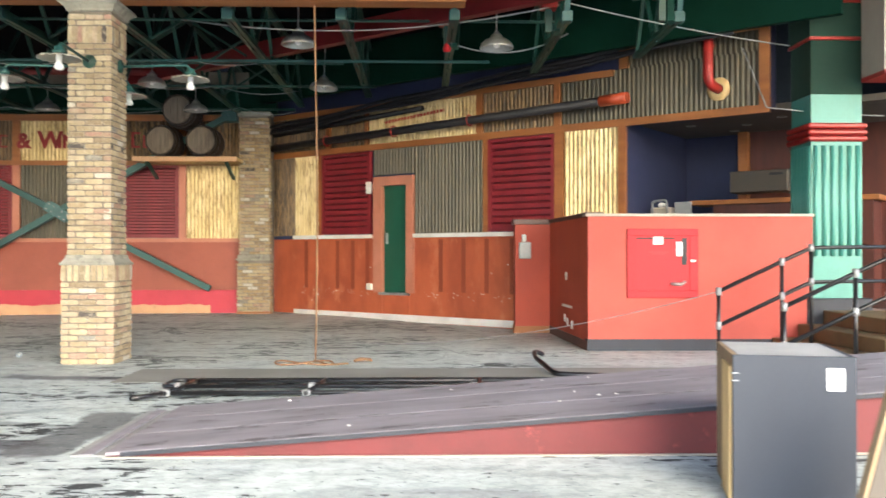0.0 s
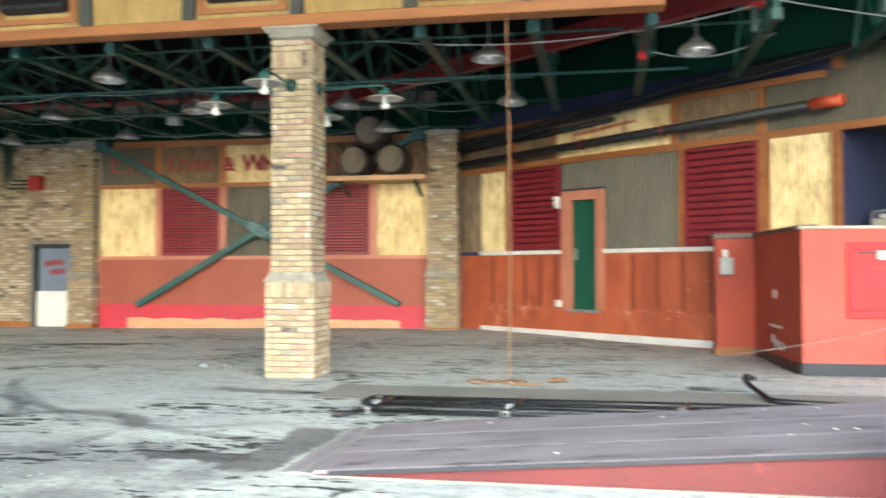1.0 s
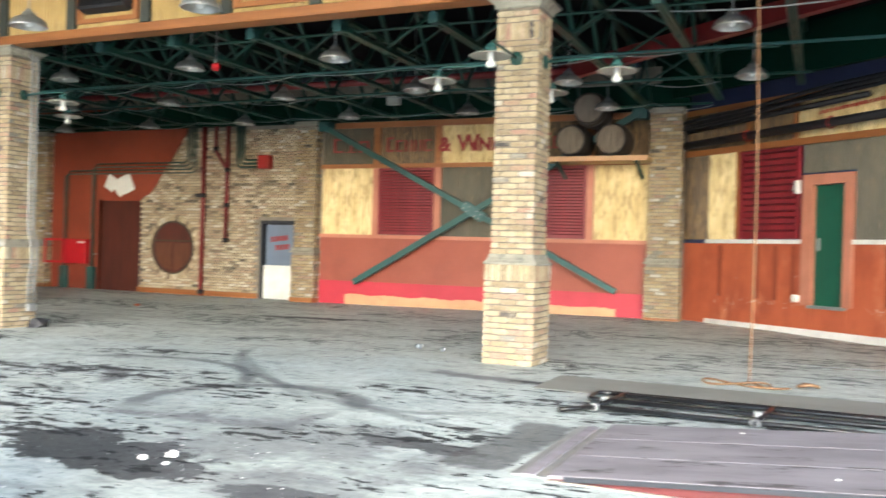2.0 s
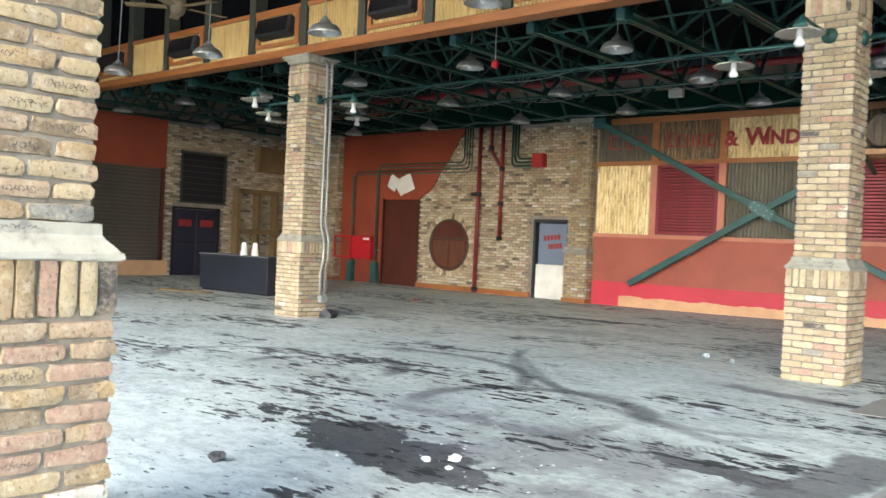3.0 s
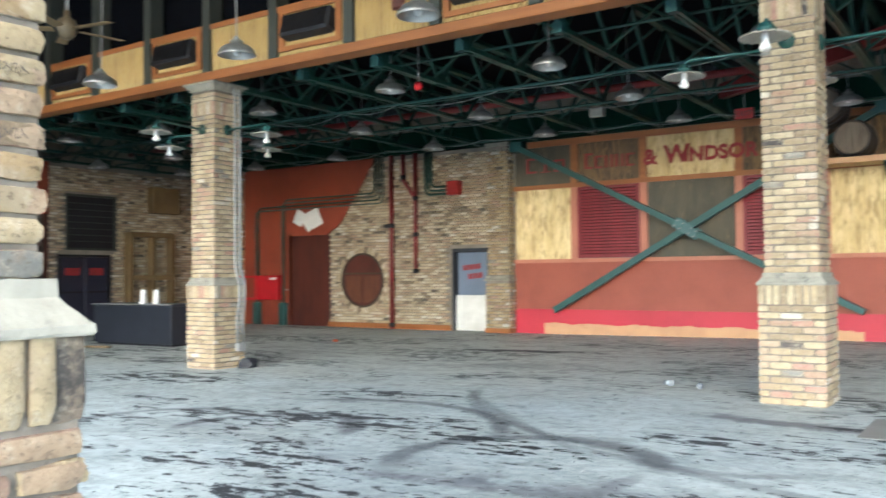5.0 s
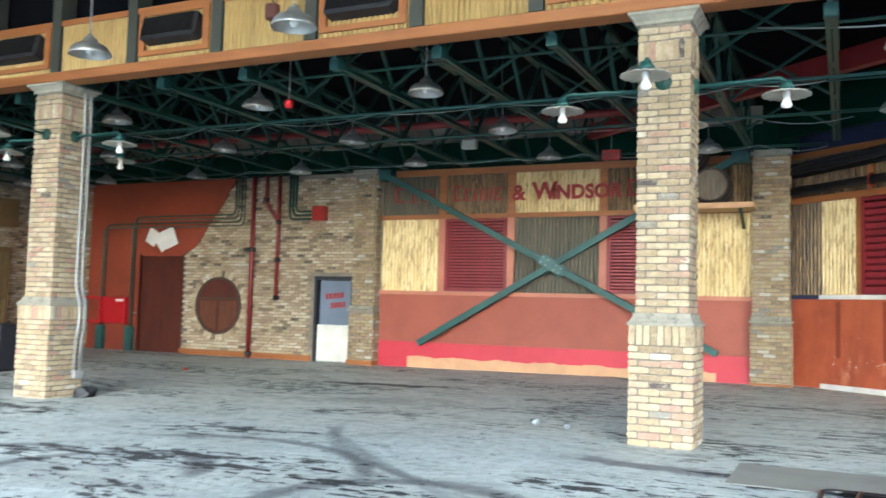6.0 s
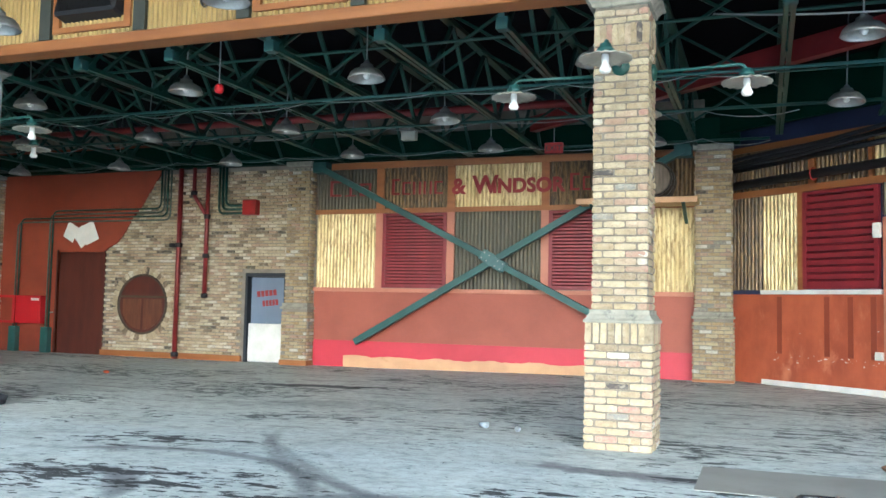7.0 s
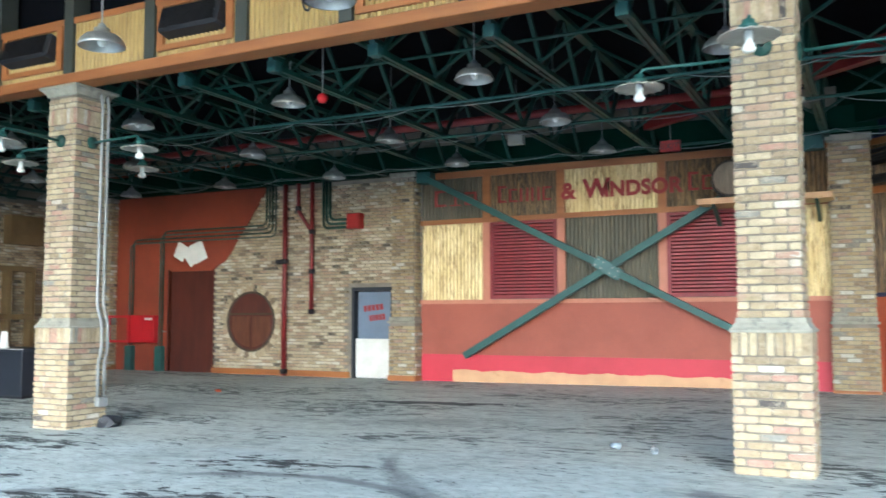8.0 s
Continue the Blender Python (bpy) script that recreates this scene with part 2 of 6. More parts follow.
CEILING_DIM = surf("dim_brown_ceiling", (0.09, 0.075, 0.06), (0.07, 0.06, 0.048), 1.0, rough=0.9)
BEIGE = surf("beige_panel", (0.42, 0.38, 0.32), (0.35, 0.31, 0.26), 1.0, rough=0.6)
PLASTIC = surf("clear_grey_plastic", (0.3, 0.34, 0.37), (0.25, 0.28, 0.31), 8.0, rough=0.2, bump=0.05)
ORANGE_BIT = surf("orange_plastic", (0.7, 0.12, 0.02), (0.6, 0.1, 0.02), 8.0, rough=0.5)


def sheet_mat(name, c1, c2, stain, at=(0.5, 0.66), metal=0.1):
    """Corrugated sheet: stains run down it."""
    m, nt, bs = node_mat(name)
    v = coords(nt, (2.2, 2.2, 0.55))
    big = band(nt, noise_tex(nt, v, 1.6, 7.0, 0.65), 0.35, 0.65)
    col = blend(nt, big, c1, c2)
    w = band(nt, noise_tex(nt, coords(nt, (8, 8, 1.7)), 2.2, 10.0, 0.72), *at)
    col = blend(nt, w, col, stain)
    nt.links.new(col, bs.inputs["Base Color"])
    bs.inputs["Metallic"].default_value, bs.inputs["Roughness"].default_value = metal, 0.42
    relief(nt, bs, noise_tex(nt, v, 30.0), 0.15, 0.004)
    return m


SHEET_YELLOW = sheet_mat("yellow_stained_sheet", (0.66, 0.54, 0.29), (0.5, 0.38, 0.17), (0.27, 0.185, 0.08), (0.485, 0.62), 0.25)
SHEET_BEAM = sheet_mat("mustard_sheet", (0.36, 0.25, 0.085), (0.29, 0.195, 0.065), (0.19, 0.12, 0.045), (0.5, 0.7), 0.2)
SHEET_GREY = sheet_mat("grey_green_sheet", (0.074, 0.064, 0.04), (0.047, 0.042, 0.028), (0.16, 0.12, 0.06), (0.57, 0.7), 0.25)
SHEET_BROWN = sheet_mat("rusty_brown_sheet", (0.12, 0.075, 0.035), (0.19, 0.12, 0.05), (0.05, 0.033, 0.02), (0.45, 0.58), 0.3)


def floor_mat():
    """Worn painted concrete: dark peeled flakes drawn out one way, grime and curved tyre marks."""
    m, nt, bs = node_mat("worn_painted_concrete")
    p = nt.nodes.new("ShaderNodeNewGeometry").outputs["Position"]

    def mapped(sc, rot=0.0):
        mp = nt.nodes.new("ShaderNodeMapping")
        mp.inputs["Scale"].default_value = sc
        mp.inputs["Rotation"].default_value = (0, 0, radians(rot))
        nt.links.new(p, mp.inputs["Vector"])
        return mp.outputs[0]

    tone = band(nt, noise_tex(nt, mapped((0.35, 0.6, 1)), 1.0, 7.0, 0.65), 0.34, 0.66)
    col = blend(nt, tone, (0.545, 0.615, 0.61), (0.405, 0.46, 0.46))
    warm = band(nt, noise_tex(nt, mapped((0.16, 0.4, 1), 6), 1.3, 5.0), 0.42, 0.68)
    col = blend(nt, calc(nt, "MULTIPLY", warm, 0.4), col, (0.37, 0.385, 0.345))
    blue = band(nt, noise_tex(nt, mapped((0.5, 1.1, 1), 15), 1.1, 9.0, 0.72), 0.5, 0.66)
    col = blend(nt, calc(nt, "MULTIPLY", blue, 0.4), col, (0.3, 0.35, 0.385))
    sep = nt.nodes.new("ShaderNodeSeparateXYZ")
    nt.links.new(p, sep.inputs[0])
    # Paint is lightened towards the back to offset the weaker light there.
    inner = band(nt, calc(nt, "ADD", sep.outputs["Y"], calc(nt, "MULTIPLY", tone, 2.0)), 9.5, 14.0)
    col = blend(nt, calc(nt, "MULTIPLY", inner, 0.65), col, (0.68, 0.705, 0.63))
    patchy = band(nt, noise_tex(nt, mapped((0.4, 0.7, 1), 75), 0.8, 3.0), 0.42, 0.6)
    cut = calc(nt, "ADD", noise_tex(nt, mapped((0.85, 2.2, 1), -5), 2.5, 10.0, 0.66), calc(nt, "MULTIPLY", patchy, 0.15))
    streaks = band(nt, cut, 0.678, 0.7)
    cut2 = calc(nt, "ADD", noise_tex(nt, mapped((1.0, 2.6, 1), 4), 4.2, 7.0, 0.62), calc(nt, "MULTIPLY", patchy, 0.12))
    specks = band(nt, cut2, 0.66, 0.678)
    cut3 = noise_tex(nt, mapped((1.0, 1.9, 1), 11), 11.0, 5.0, 0.6)
    dots = band(nt, cut3, 0.648, 0.664)
    flakes = calc(nt, "MAXIMUM", streaks, calc(nt, "MAXIMUM", specks, dots))
    lines = band(nt, noise_tex(nt, mapped((0.3, 4.2, 1), 3), 1.6, 9.0, 0.72), 0.55, 0.62)
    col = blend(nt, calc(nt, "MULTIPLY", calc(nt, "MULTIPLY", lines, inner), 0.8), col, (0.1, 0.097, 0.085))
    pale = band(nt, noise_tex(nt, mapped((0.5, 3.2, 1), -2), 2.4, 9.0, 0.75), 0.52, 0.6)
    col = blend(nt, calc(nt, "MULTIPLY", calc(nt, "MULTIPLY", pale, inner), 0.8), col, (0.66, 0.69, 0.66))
    light = band(nt, noise_tex(nt, mapped((1.0, 1.6, 1)), 2.3, 8.0, 0.7), 0.58, 0.7)
    col = blend(nt, calc(nt, "MULTIPLY", light, 0.45), col, (0.58, 0.64, 0.65))
    grime = band(nt, noise_tex(nt, mapped((0.9, 1.4, 1), 20), 1.6, 10.0, 0.78), 0.5, 0.64)
    col = blend(nt, calc(nt, "MULTIPLY", grime, 0.5), col, (0.15, 0.16, 0.165))
    # a large worn-off area, and some smaller
    wob = noise_tex(nt, mapped((1.2, 1.2, 1)), 1.5, 8.0, 0.7)
    for cx, cy, rx, ry, rot in ((-4.6, 4.86, 1.05, 0.36, -12), (-2.95, 6.05, 0.42, 0.16, 0), (-3.0, 4.6, 0.5, 0.12, 5),
                                (-9.5, 15.0, 1.3, 0.18, 2)):
        mp = nt.nodes.new("ShaderNodeMapping")
        mp.vector_type = "TEXTURE"
        mp.inputs["Location"].default_value = (cx, cy, 0)
        mp.inputs["Rotation"].default_value = (0, 0, radians(rot))
        mp.inputs["Scale"].default_value = (rx, ry, 50)
        nt.links.new(p, mp.inputs["Vector"])
        ln = nt.nodes.new("ShaderNodeVectorMath")
        ln.operation = "LENGTH"
        nt.links.new(mp.outputs[0], ln.inputs[0])
        d = calc(nt, "ADD", ln.outputs["Value"], calc(nt, "MULTIPLY", calc(nt, "SUBTRACT", wob, 0.5), 3.4))
        col = blend(nt, calc(nt, "MULTIPLY", calc(nt, "SUBTRACT", 1.0, band(nt, d, 0.92, 1.0)), 0.93), col, (0.04, 0.043, 0.048))
    # scuffed, greyed areas
    for cx, cy, rx, ry, rot, k in ((-3.6, 5.7, 1.5, 0.95, 0, 0.6), (-5.6, 6.2, 0.9, 0.5, 0, 0.3), (-4.7, 6.0, 0.9, 0.16, 5, 0.6), (-7.1, 7.5, 0.75, 0.13, -46, 0.65), (-7.9, 6.6, 1.3, 0.5, 0, 0.25), (-3.99, 6.5, 0.55, 0.1, 86, 0.5), (-3.6, 9.35, 1.0, 0.2, -4, 0.85), (0.3, 4.7, 1.4, 0.18, 0, 0.4), (-3.1, 4.7, 1.0, 0.6, 0, 0.5), (-8.3, 12.9, 1.5, 0.45, 10, 0.35)):
        mp = nt.nodes.new("ShaderNodeMapping")
        mp.vector_type = "TEXTURE"
        mp.inputs["Location"].default_value = (cx, cy, 0)
        mp.inputs["Rotation"].default_value = (0, 0, radians(rot))
        mp.inputs["Scale"].default_value = (rx, ry, 50)
        nt.links.new(p, mp.inputs["Vector"])
        ln = nt.nodes.new("ShaderNodeVectorMath")
        ln.operation = "LENGTH"
        nt.links.new(mp.outputs[0], ln.inputs[0])
        d = calc(nt, "ADD", ln.outputs["Value"], calc(nt, "MULTIPLY", calc(nt, "SUBTRACT", wob, 0.5), 3.0))
        col = blend(nt, calc(nt, "MULTIPLY", calc(nt, "SUBTRACT", 1.0, band(nt, d, 0.35, 1.1)), k), col, (0.13, 0.135, 0.15))
    # tyre marks
    grit = noise_tex(nt, p, 14.0, 6.0, 0.75)
    for cx, cy, r, w, k, dx, dy, cut_at in ((-7.53, 6.79, 2.15, 0.08, 0.7, 0.33, 0.94, 1.4), (2.6, 17.11, 12.17, 0.07, 0.5, -0.71, -0.7, 12.0),
                                            (-4.84, 6.77, 0.94, 0.11, 0.72, -0.46, 0.89, -0.15), (-1.35, 12.98, 6.38, 0.1, 0.5, -0.34, -0.94, 6.31),
                                            (-8.86, 6.82, 0.87, 0.08, 0.65, -0.95, 0.33, 0.0), (-7.61, 6.96, 0.86, 0.085, 0.7, -0.3, 0.96, -0.2),
                                            (-3.12, 11.78, 4.48, 0.065, 0.5, -0.65, -0.76, 3.9), (-3.62, 7.89, 0.78, 0.07, 0.45, 0.0, -1.0, 0.5)):
        v = nt.nodes.new("ShaderNodeVectorMath")
        v.operation = "SUBTRACT"
        v.inputs[1].default_value = (cx, cy, 0)
        nt.links.new(p, v.inputs[0])
        ln = nt.nodes.new("ShaderNodeVectorMath")
        ln.operation = "LENGTH"
        nt.links.new(v.outputs[0], ln.inputs[0])
        dt = nt.nodes.new("ShaderNodeVectorMath")
        dt.operation = "DOT_PRODUCT"
        dt.inputs[1].default_value = (dx, dy, 0)
        nt.links.new(v.outputs[0], dt.inputs[0])
        d = calc(nt, "ABSOLUTE", calc(nt, "SUBTRACT", calc(nt, "ADD", ln.outputs["Value"], calc(nt, "MULTIPLY", wob, 0.12)), r + 0.06))
        ring = calc(nt, "SUBTRACT", 1.0, band(nt, calc(nt, "ADD", d, calc(nt, "MULTIPLY", calc(nt, "SUBTRACT", grit, 0.5), 0.12)), w * 0.4, w * 1.6))
        gaps = calc(nt, "MULTIPLY", band(nt, noise_tex(nt, mapped((0.5, 0.5, 1), cx * 20), 1.6, 5.0, 0.7), 0.2, 0.45), band(nt, dt.outputs["Value"], cut_at - min(0.3, (r - cut_at) * 0.5), cut_at + min(0.3, (r - cut_at) * 0.5)))
        col = blend(nt, calc(nt, "MULTIPLY", calc(nt, "MULTIPLY", ring, gaps), k), col, (0.075, 0.083, 0.095))
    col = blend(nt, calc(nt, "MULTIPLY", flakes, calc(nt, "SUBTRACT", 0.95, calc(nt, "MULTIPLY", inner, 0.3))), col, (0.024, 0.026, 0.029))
    # tar patch beside the ramp foot
    mp = nt.nodes.new("ShaderNodeMapping")
    mp.vector_type = "TEXTURE"
    mp.inputs["Location"].default_value = (-2.32, 6.47, 0)
    mp.inputs["Rotation"].default_value = (0, 0, radians(-3))
    nt.links.new(p, mp.inputs["Vector"])
    xyz = nt.nodes.new("ShaderNodeSeparateXYZ")
    nt.links.new(mp.outputs[0], xyz.inputs[0])
    rag = calc(nt, "MULTIPLY", calc(nt, "SUBTRACT", wob, 0.5), 0.35)
    ax = band(nt, calc(nt, "ADD", calc(nt, "ABSOLUTE", xyz.outputs["X"]), rag), 0.17, 0.25)
    ay = band(nt, calc(nt, "ADD", calc(nt, "ABSOLUTE", xyz.outputs["Y"]), rag), 0.72, 0.86)
    tar = calc(nt, "MULTIPLY", calc(nt, "SUBTRACT", 1.0, ax), calc(nt, "SUBTRACT", 1.0, ay))
    col = blend(nt, calc(nt, "MULTIPLY", tar, 0.8), col, (0.085, 0.088, 0.094))
    # tread prints: short rows of bars
    for cx, cy, rot in ((-3.8, 6.2, 60), (-3.25, 6.5, 35), (-3.45, 6.05, 50)):
        mp = nt.nodes.new("ShaderNodeMapping")
        mp.vector_type = "TEXTURE"
        mp.inputs["Location"].default_value = (cx, cy, 0)
        mp.inputs["Rotation"].default_value = (0, 0, radians(rot))
        nt.links.new(p, mp.inputs["Vector"])
        xyz = nt.nodes.new("ShaderNodeSeparateXYZ")
        nt.links.new(mp.outputs[0], xyz.inputs[0])
        bars = band(nt, calc(nt, "SINE", calc(nt, "MULTIPLY", xyz.outputs["X"], 120.0)), 0.0, 0.6)
        inside = calc(nt, "MULTIPLY", calc(nt, "LESS_THAN", calc(nt, "ABSOLUTE", xyz.outputs["X"]), 0.21), calc(nt, "LESS_THAN", calc(nt, "ABSOLUTE", xyz.outputs["Y"]), 0.075))
        col = blend(nt, calc(nt, "MULTIPLY", calc(nt, "MULTIPLY", bars, inside), 0.5), col, (0.07, 0.08, 0.09))
    mottle = noise_tex(nt, mapped((1.0, 1.5, 1)), 6.5, 9.0, 0.78)
    col = blend(nt, 0.52, col, blend(nt, band(nt, mottle, 0.36, 0.6), (0.5, 0.52, 0.535), (1.16, 1.16, 1.14)), "MULTIPLY")
    soot = band(nt, noise_tex(nt, mapped((1.0, 1.7, 1), 8), 38.0, 4.0, 0.65), 0.63, 0.67)
    col = blend(nt, calc(nt, "MULTIPLY", soot, 0.7), col, (0.05, 0.053, 0.056))
    salt = band(nt, noise_tex(nt, mapped((1.0, 1.3, 1), 33), 46.0, 3.0, 0.6), 0.68, 0.71)
    col = blend(nt, calc(nt, "MULTIPLY", salt, 0.8), col, (0.74, 0.75, 0.73))
    grain = noise_tex(nt, p, 35.0, 6.0, 0.7)
    col = blend(nt, 0.3, col, blend(nt, grain, (0.35, 0.35, 0.35), (1.1, 1.1, 1.1)), "MULTIPLY")
    nt.links.new(col, bs.inputs["Base Color"])
    rr = nt.nodes.new("ShaderNodeMapRange")
    rr.inputs["To Min"].default_value, rr.inputs["To Max"].default_value = 0.6, 0.85
    bs.inputs["Specular IOR Level"].default_value = 0.22
    nt.links.new(flakes, rr.inputs["Value"])
    nt.links.new(rr.outputs[0], bs.inputs["Roughness"])
    relief(nt, bs, calc(nt, "SUBTRACT", calc(nt, "MULTIPLY", grain, 0.5), flakes), 0.6, 0.006)
    return m


FLOOR = floor_mat()


# ---- building helpers ----
def mesh_of(name, bm, material):
    me = bpy.data.meshes.new(name)
    bm.to_mesh(me)
    bm.free()
    me.materials.append(material)
    return me


def part(name, bm, material, parent, label="", m=None):
    ob = new(name, mesh_of(name, bm, material))
    ob.parent = parent
    if m is not None:
        ob.matrix_basis = m
    return tagged(ob, label)


def solid(name, bm, material, label, category, group="", kind="", m=None):
    ob = new(name, mesh_of(name, bm, material))
    if m is not None:
        ob.matrix_basis = m
    return tagged(ob, label, category, group, kind)


def thing(name, m, label, category, group="", kind=""):
    ob = new(name)
    ob.empty_display_size = 0.1
    ob.matrix_basis = m
    return tagged(ob, label, category, group, kind)


def box(bm, x0, x1, y0, y1, z0, z1, bevel=0.0, m=None):
    g = bmesh.ops.create_cube(bm, size=1.0)
    vs = g["verts"]
    for v in vs:
        v.co = Vector(((x0 + x1) / 2 + v.co.x * (x1 - x0), (y0 + y1) / 2 + v.co.y * (y1 - y0), (z0 + z1) / 2 + v.co.z * (z1 - z0)))
    if m is not None:
        bmesh.ops.transform(bm, matrix=m, verts=vs)
    if bevel:
        es = list({e for v in vs for e in v.link_edges})
        bmesh.ops.bevel(bm, geom=es, offset=bevel, segments=1, affect="EDGES")
    return bm


def boxes(*rows, bevel=0.0):
    bm = bmesh.new()
    for r in rows:
        box(bm, *r, bevel=bevel)
    return bm


def tube(bm, pts, r, n=8, caps=True):
    """A round bar along a line of points."""
    pts = [Vector(p) for p in pts]
    rings = []
    for i, p in enumerate(pts):
        a = pts[max(i - 1, 0)]
        b = pts[min(i + 1, len(pts) - 1)]
        q = (b - a).to_track_quat("Z", "Y").to_matrix()
        rings.append([bm.verts.new(p + q @ Vector((r * math.cos(2 * math.pi * k / n), r * math.sin(2 * math.pi * k / n), 0))) for k in range(n)])
    for u, v in zip(rings, rings[1:]):
        best = min(range(n), key=lambda s: sum((u[k].co - v[(k + s) % n].co).length for k in range(n)))
        for k in range(n):
            f = bm.faces.new((u[k], u[(k + 1) % n], v[(k + 1 + best) % n], v[(k + best) % n]))
            f.smooth = True
    if caps:
        bm.faces.new(rings[0][::-1])
        bm.faces.new(rings[-1])
    return bm


def bar(bm, a, b, w, h, m=None):
    """A square bar from a to b, w wide and h deep."""
    a, b = Vector(a), Vector(b)
    d = b - a
    q = d.to_track_quat("X", "Z").to_matrix().to_4x4()
    return box(bm, 0, d.length, -w / 2, w / 2, -h / 2, h / 2, m=Matrix.Translation(a) @ q)


def lathe(bm, profile, n=20, m=None, wave=0.0):
    """A turned form round z from rows of (radius, height)."""
    rings = []
    for i, (r, z) in enumerate(profile):
        ring = []
        for k in range(n):
            a = 2 * math.pi * k / n
            ring.append(bm.verts.new((r * math.cos(a), r * math.sin(a), z + (wave if (k % 2 and r > 0.12) else 0.0))))
        rings.append(ring)
    for u, v in zip(rings, rings[1:]):
        for k in range(n):
            f = bm.faces.new((u[k], u[(k + 1) % n], v[(k + 1) % n], v[k]))
            f.smooth = True
    if m is not None:
        bmesh.ops.transform(bm, matrix=m, verts=[v for ring in rings for v in ring])
    return bm


def sag(a, b, drop, n=10):
    a, b = Vector(a), Vector(b)
    return [a.lerp(b, i / n) - Vector((0, 0, drop * 4 * (i / n) * (1 - i / n))) for i in range(n + 1)]


def bend(pts, r=0.12, n=4):
    """A line of points with its corners rounded."""
    pts = [Vector(p) for p in pts]
    out = [pts[0]]
    for a, b, c in zip(pts, pts[1:], pts[2:]):
        u, v = (a - b).normalized() * r, (c - b).normalized() * r
        for i in range(n + 1):
            t = i / n
            out.append((b + u) * (1 - t) ** 2 + b * 2 * t * (1 - t) + (b + v) * t * t)
    return out + [pts[-1]]


def corrugated(w, h, pitch=0.08, amp=0.033, steps=6):
    """A corrugated sheet in the x-z plane, broad ribs and narrow grooves upright, facing -y."""
    rib = (0.0, 0.5, 0.88, 1.0, 0.88, 0.5)
    n = max(2, int(w / pitch * steps))
    bm = bmesh.new()
    rows = []
    for z in (0.0, h):
        rows.append([bm.verts.new((w * i / n, -0.004 - amp * rib[i % 6], z)) for i in range(n + 1)])
    for a, b, c, d in zip(rows[0], rows[0][1:], rows[1][1:], rows[1]):
        f = bm.faces.new((a, b, c, d))
        f.smooth = True
    back = [[bm.verts.new((x, 0.008, z)) for x in (0.0, w)] for z in (0.0, h)]
    bm.faces.new((back[0][1], back[0][0], back[1][0], back[1][1]))
    return bm


def louvre(name, w, h, m, parent_group, label, n=22, fill=0.3):
    """A framed shutter with sloping slats, facing -y."""
    t = thing(name, m, label, "shutter", parent_group)
    f = 0.07
    part("frame", boxes((0, f, -0.05, 0.03, 0, h), (w - f, w, -0.05, 0.03, 0, h), (f, w - f, -0.05, 0.03, 0, f * 0.7), (f, w - f, -0.05, 0.03, h - f * 0.7, h)), MAROON, t)
    # Dark sheet whose colour stands for shade in the slat gaps.
    part("back_panel", boxes((f, w - f, 0.022, 0.03, f * 0.7, h - f * 0.7)), MAROON_SLOT_SHADE, t)
    step = (h - f * 1.4) / n
    sm = mesh_of("slat", box(bmesh.new(), f, w - f, -0.035, 0.012, -step * fill, step * fill), MAROON)
    for v in sm.vertices:
        v.co.z += v.co.y * 0.7
    for i in range(n):
        s = new("slat", sm)
        s.parent = t
        s.location = (0, 0, f * 0.7 + step * (i + 0.5))
    return t

# ---- large structure ----
YB = 18.8            # face of the back wall
XL = -22.9           # face of the side wall
BEAM_Y, BEAM_Z = 10.40, 4.42
MA = pose(-2.76, 18.98, 0, 0, 0, -38.36)   # along the slanting wall: x runs along it, -y faces the yard
UP = Matrix.Identity(4)



def ramp01(v, lo, hi):
    t = min(1.0, max(0.0, (v - lo) / (hi - lo)))
    return t * t * (3 - 2 * t)


def floor_z(x, y):
    """The floor sinks a little towards the second pier and rises into the far corner."""
    dip = -0.1 * ramp01(-x, 4.6, 11.0) * ramp01(y, 3.0, 8.0) * (1 - ramp01(y, 12.0, 18.0)) * (1 - ramp01(-x, 19.0, 22.5))
    return dip + 0.06 * ramp01(y, 12.0, 18.0) * ramp01(x, -12.0, -4.0) * (1 - ramp01(x, -2.0, 2.0))


bm = bmesh.new()
gx = [-160, -60, -30] + [-24 + 0.5 * i for i in range(73)] + [20, 60, 160]
gy = [-220, -60, -20, -4] + [0.5 * i for i in range(45)] + [30, 60]
grid = [[bm.verts.new((x, y, floor_z(x, y))) for x in gx] for y in gy]
for r0, r1 in zip(grid, grid[1:]):
    for a, b, c, d in zip(r0, r0[1:], r1[1:], r1):
        bm.faces.new((a, b, c, d)).smooth = True
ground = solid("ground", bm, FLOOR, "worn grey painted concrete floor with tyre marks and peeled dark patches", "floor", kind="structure")


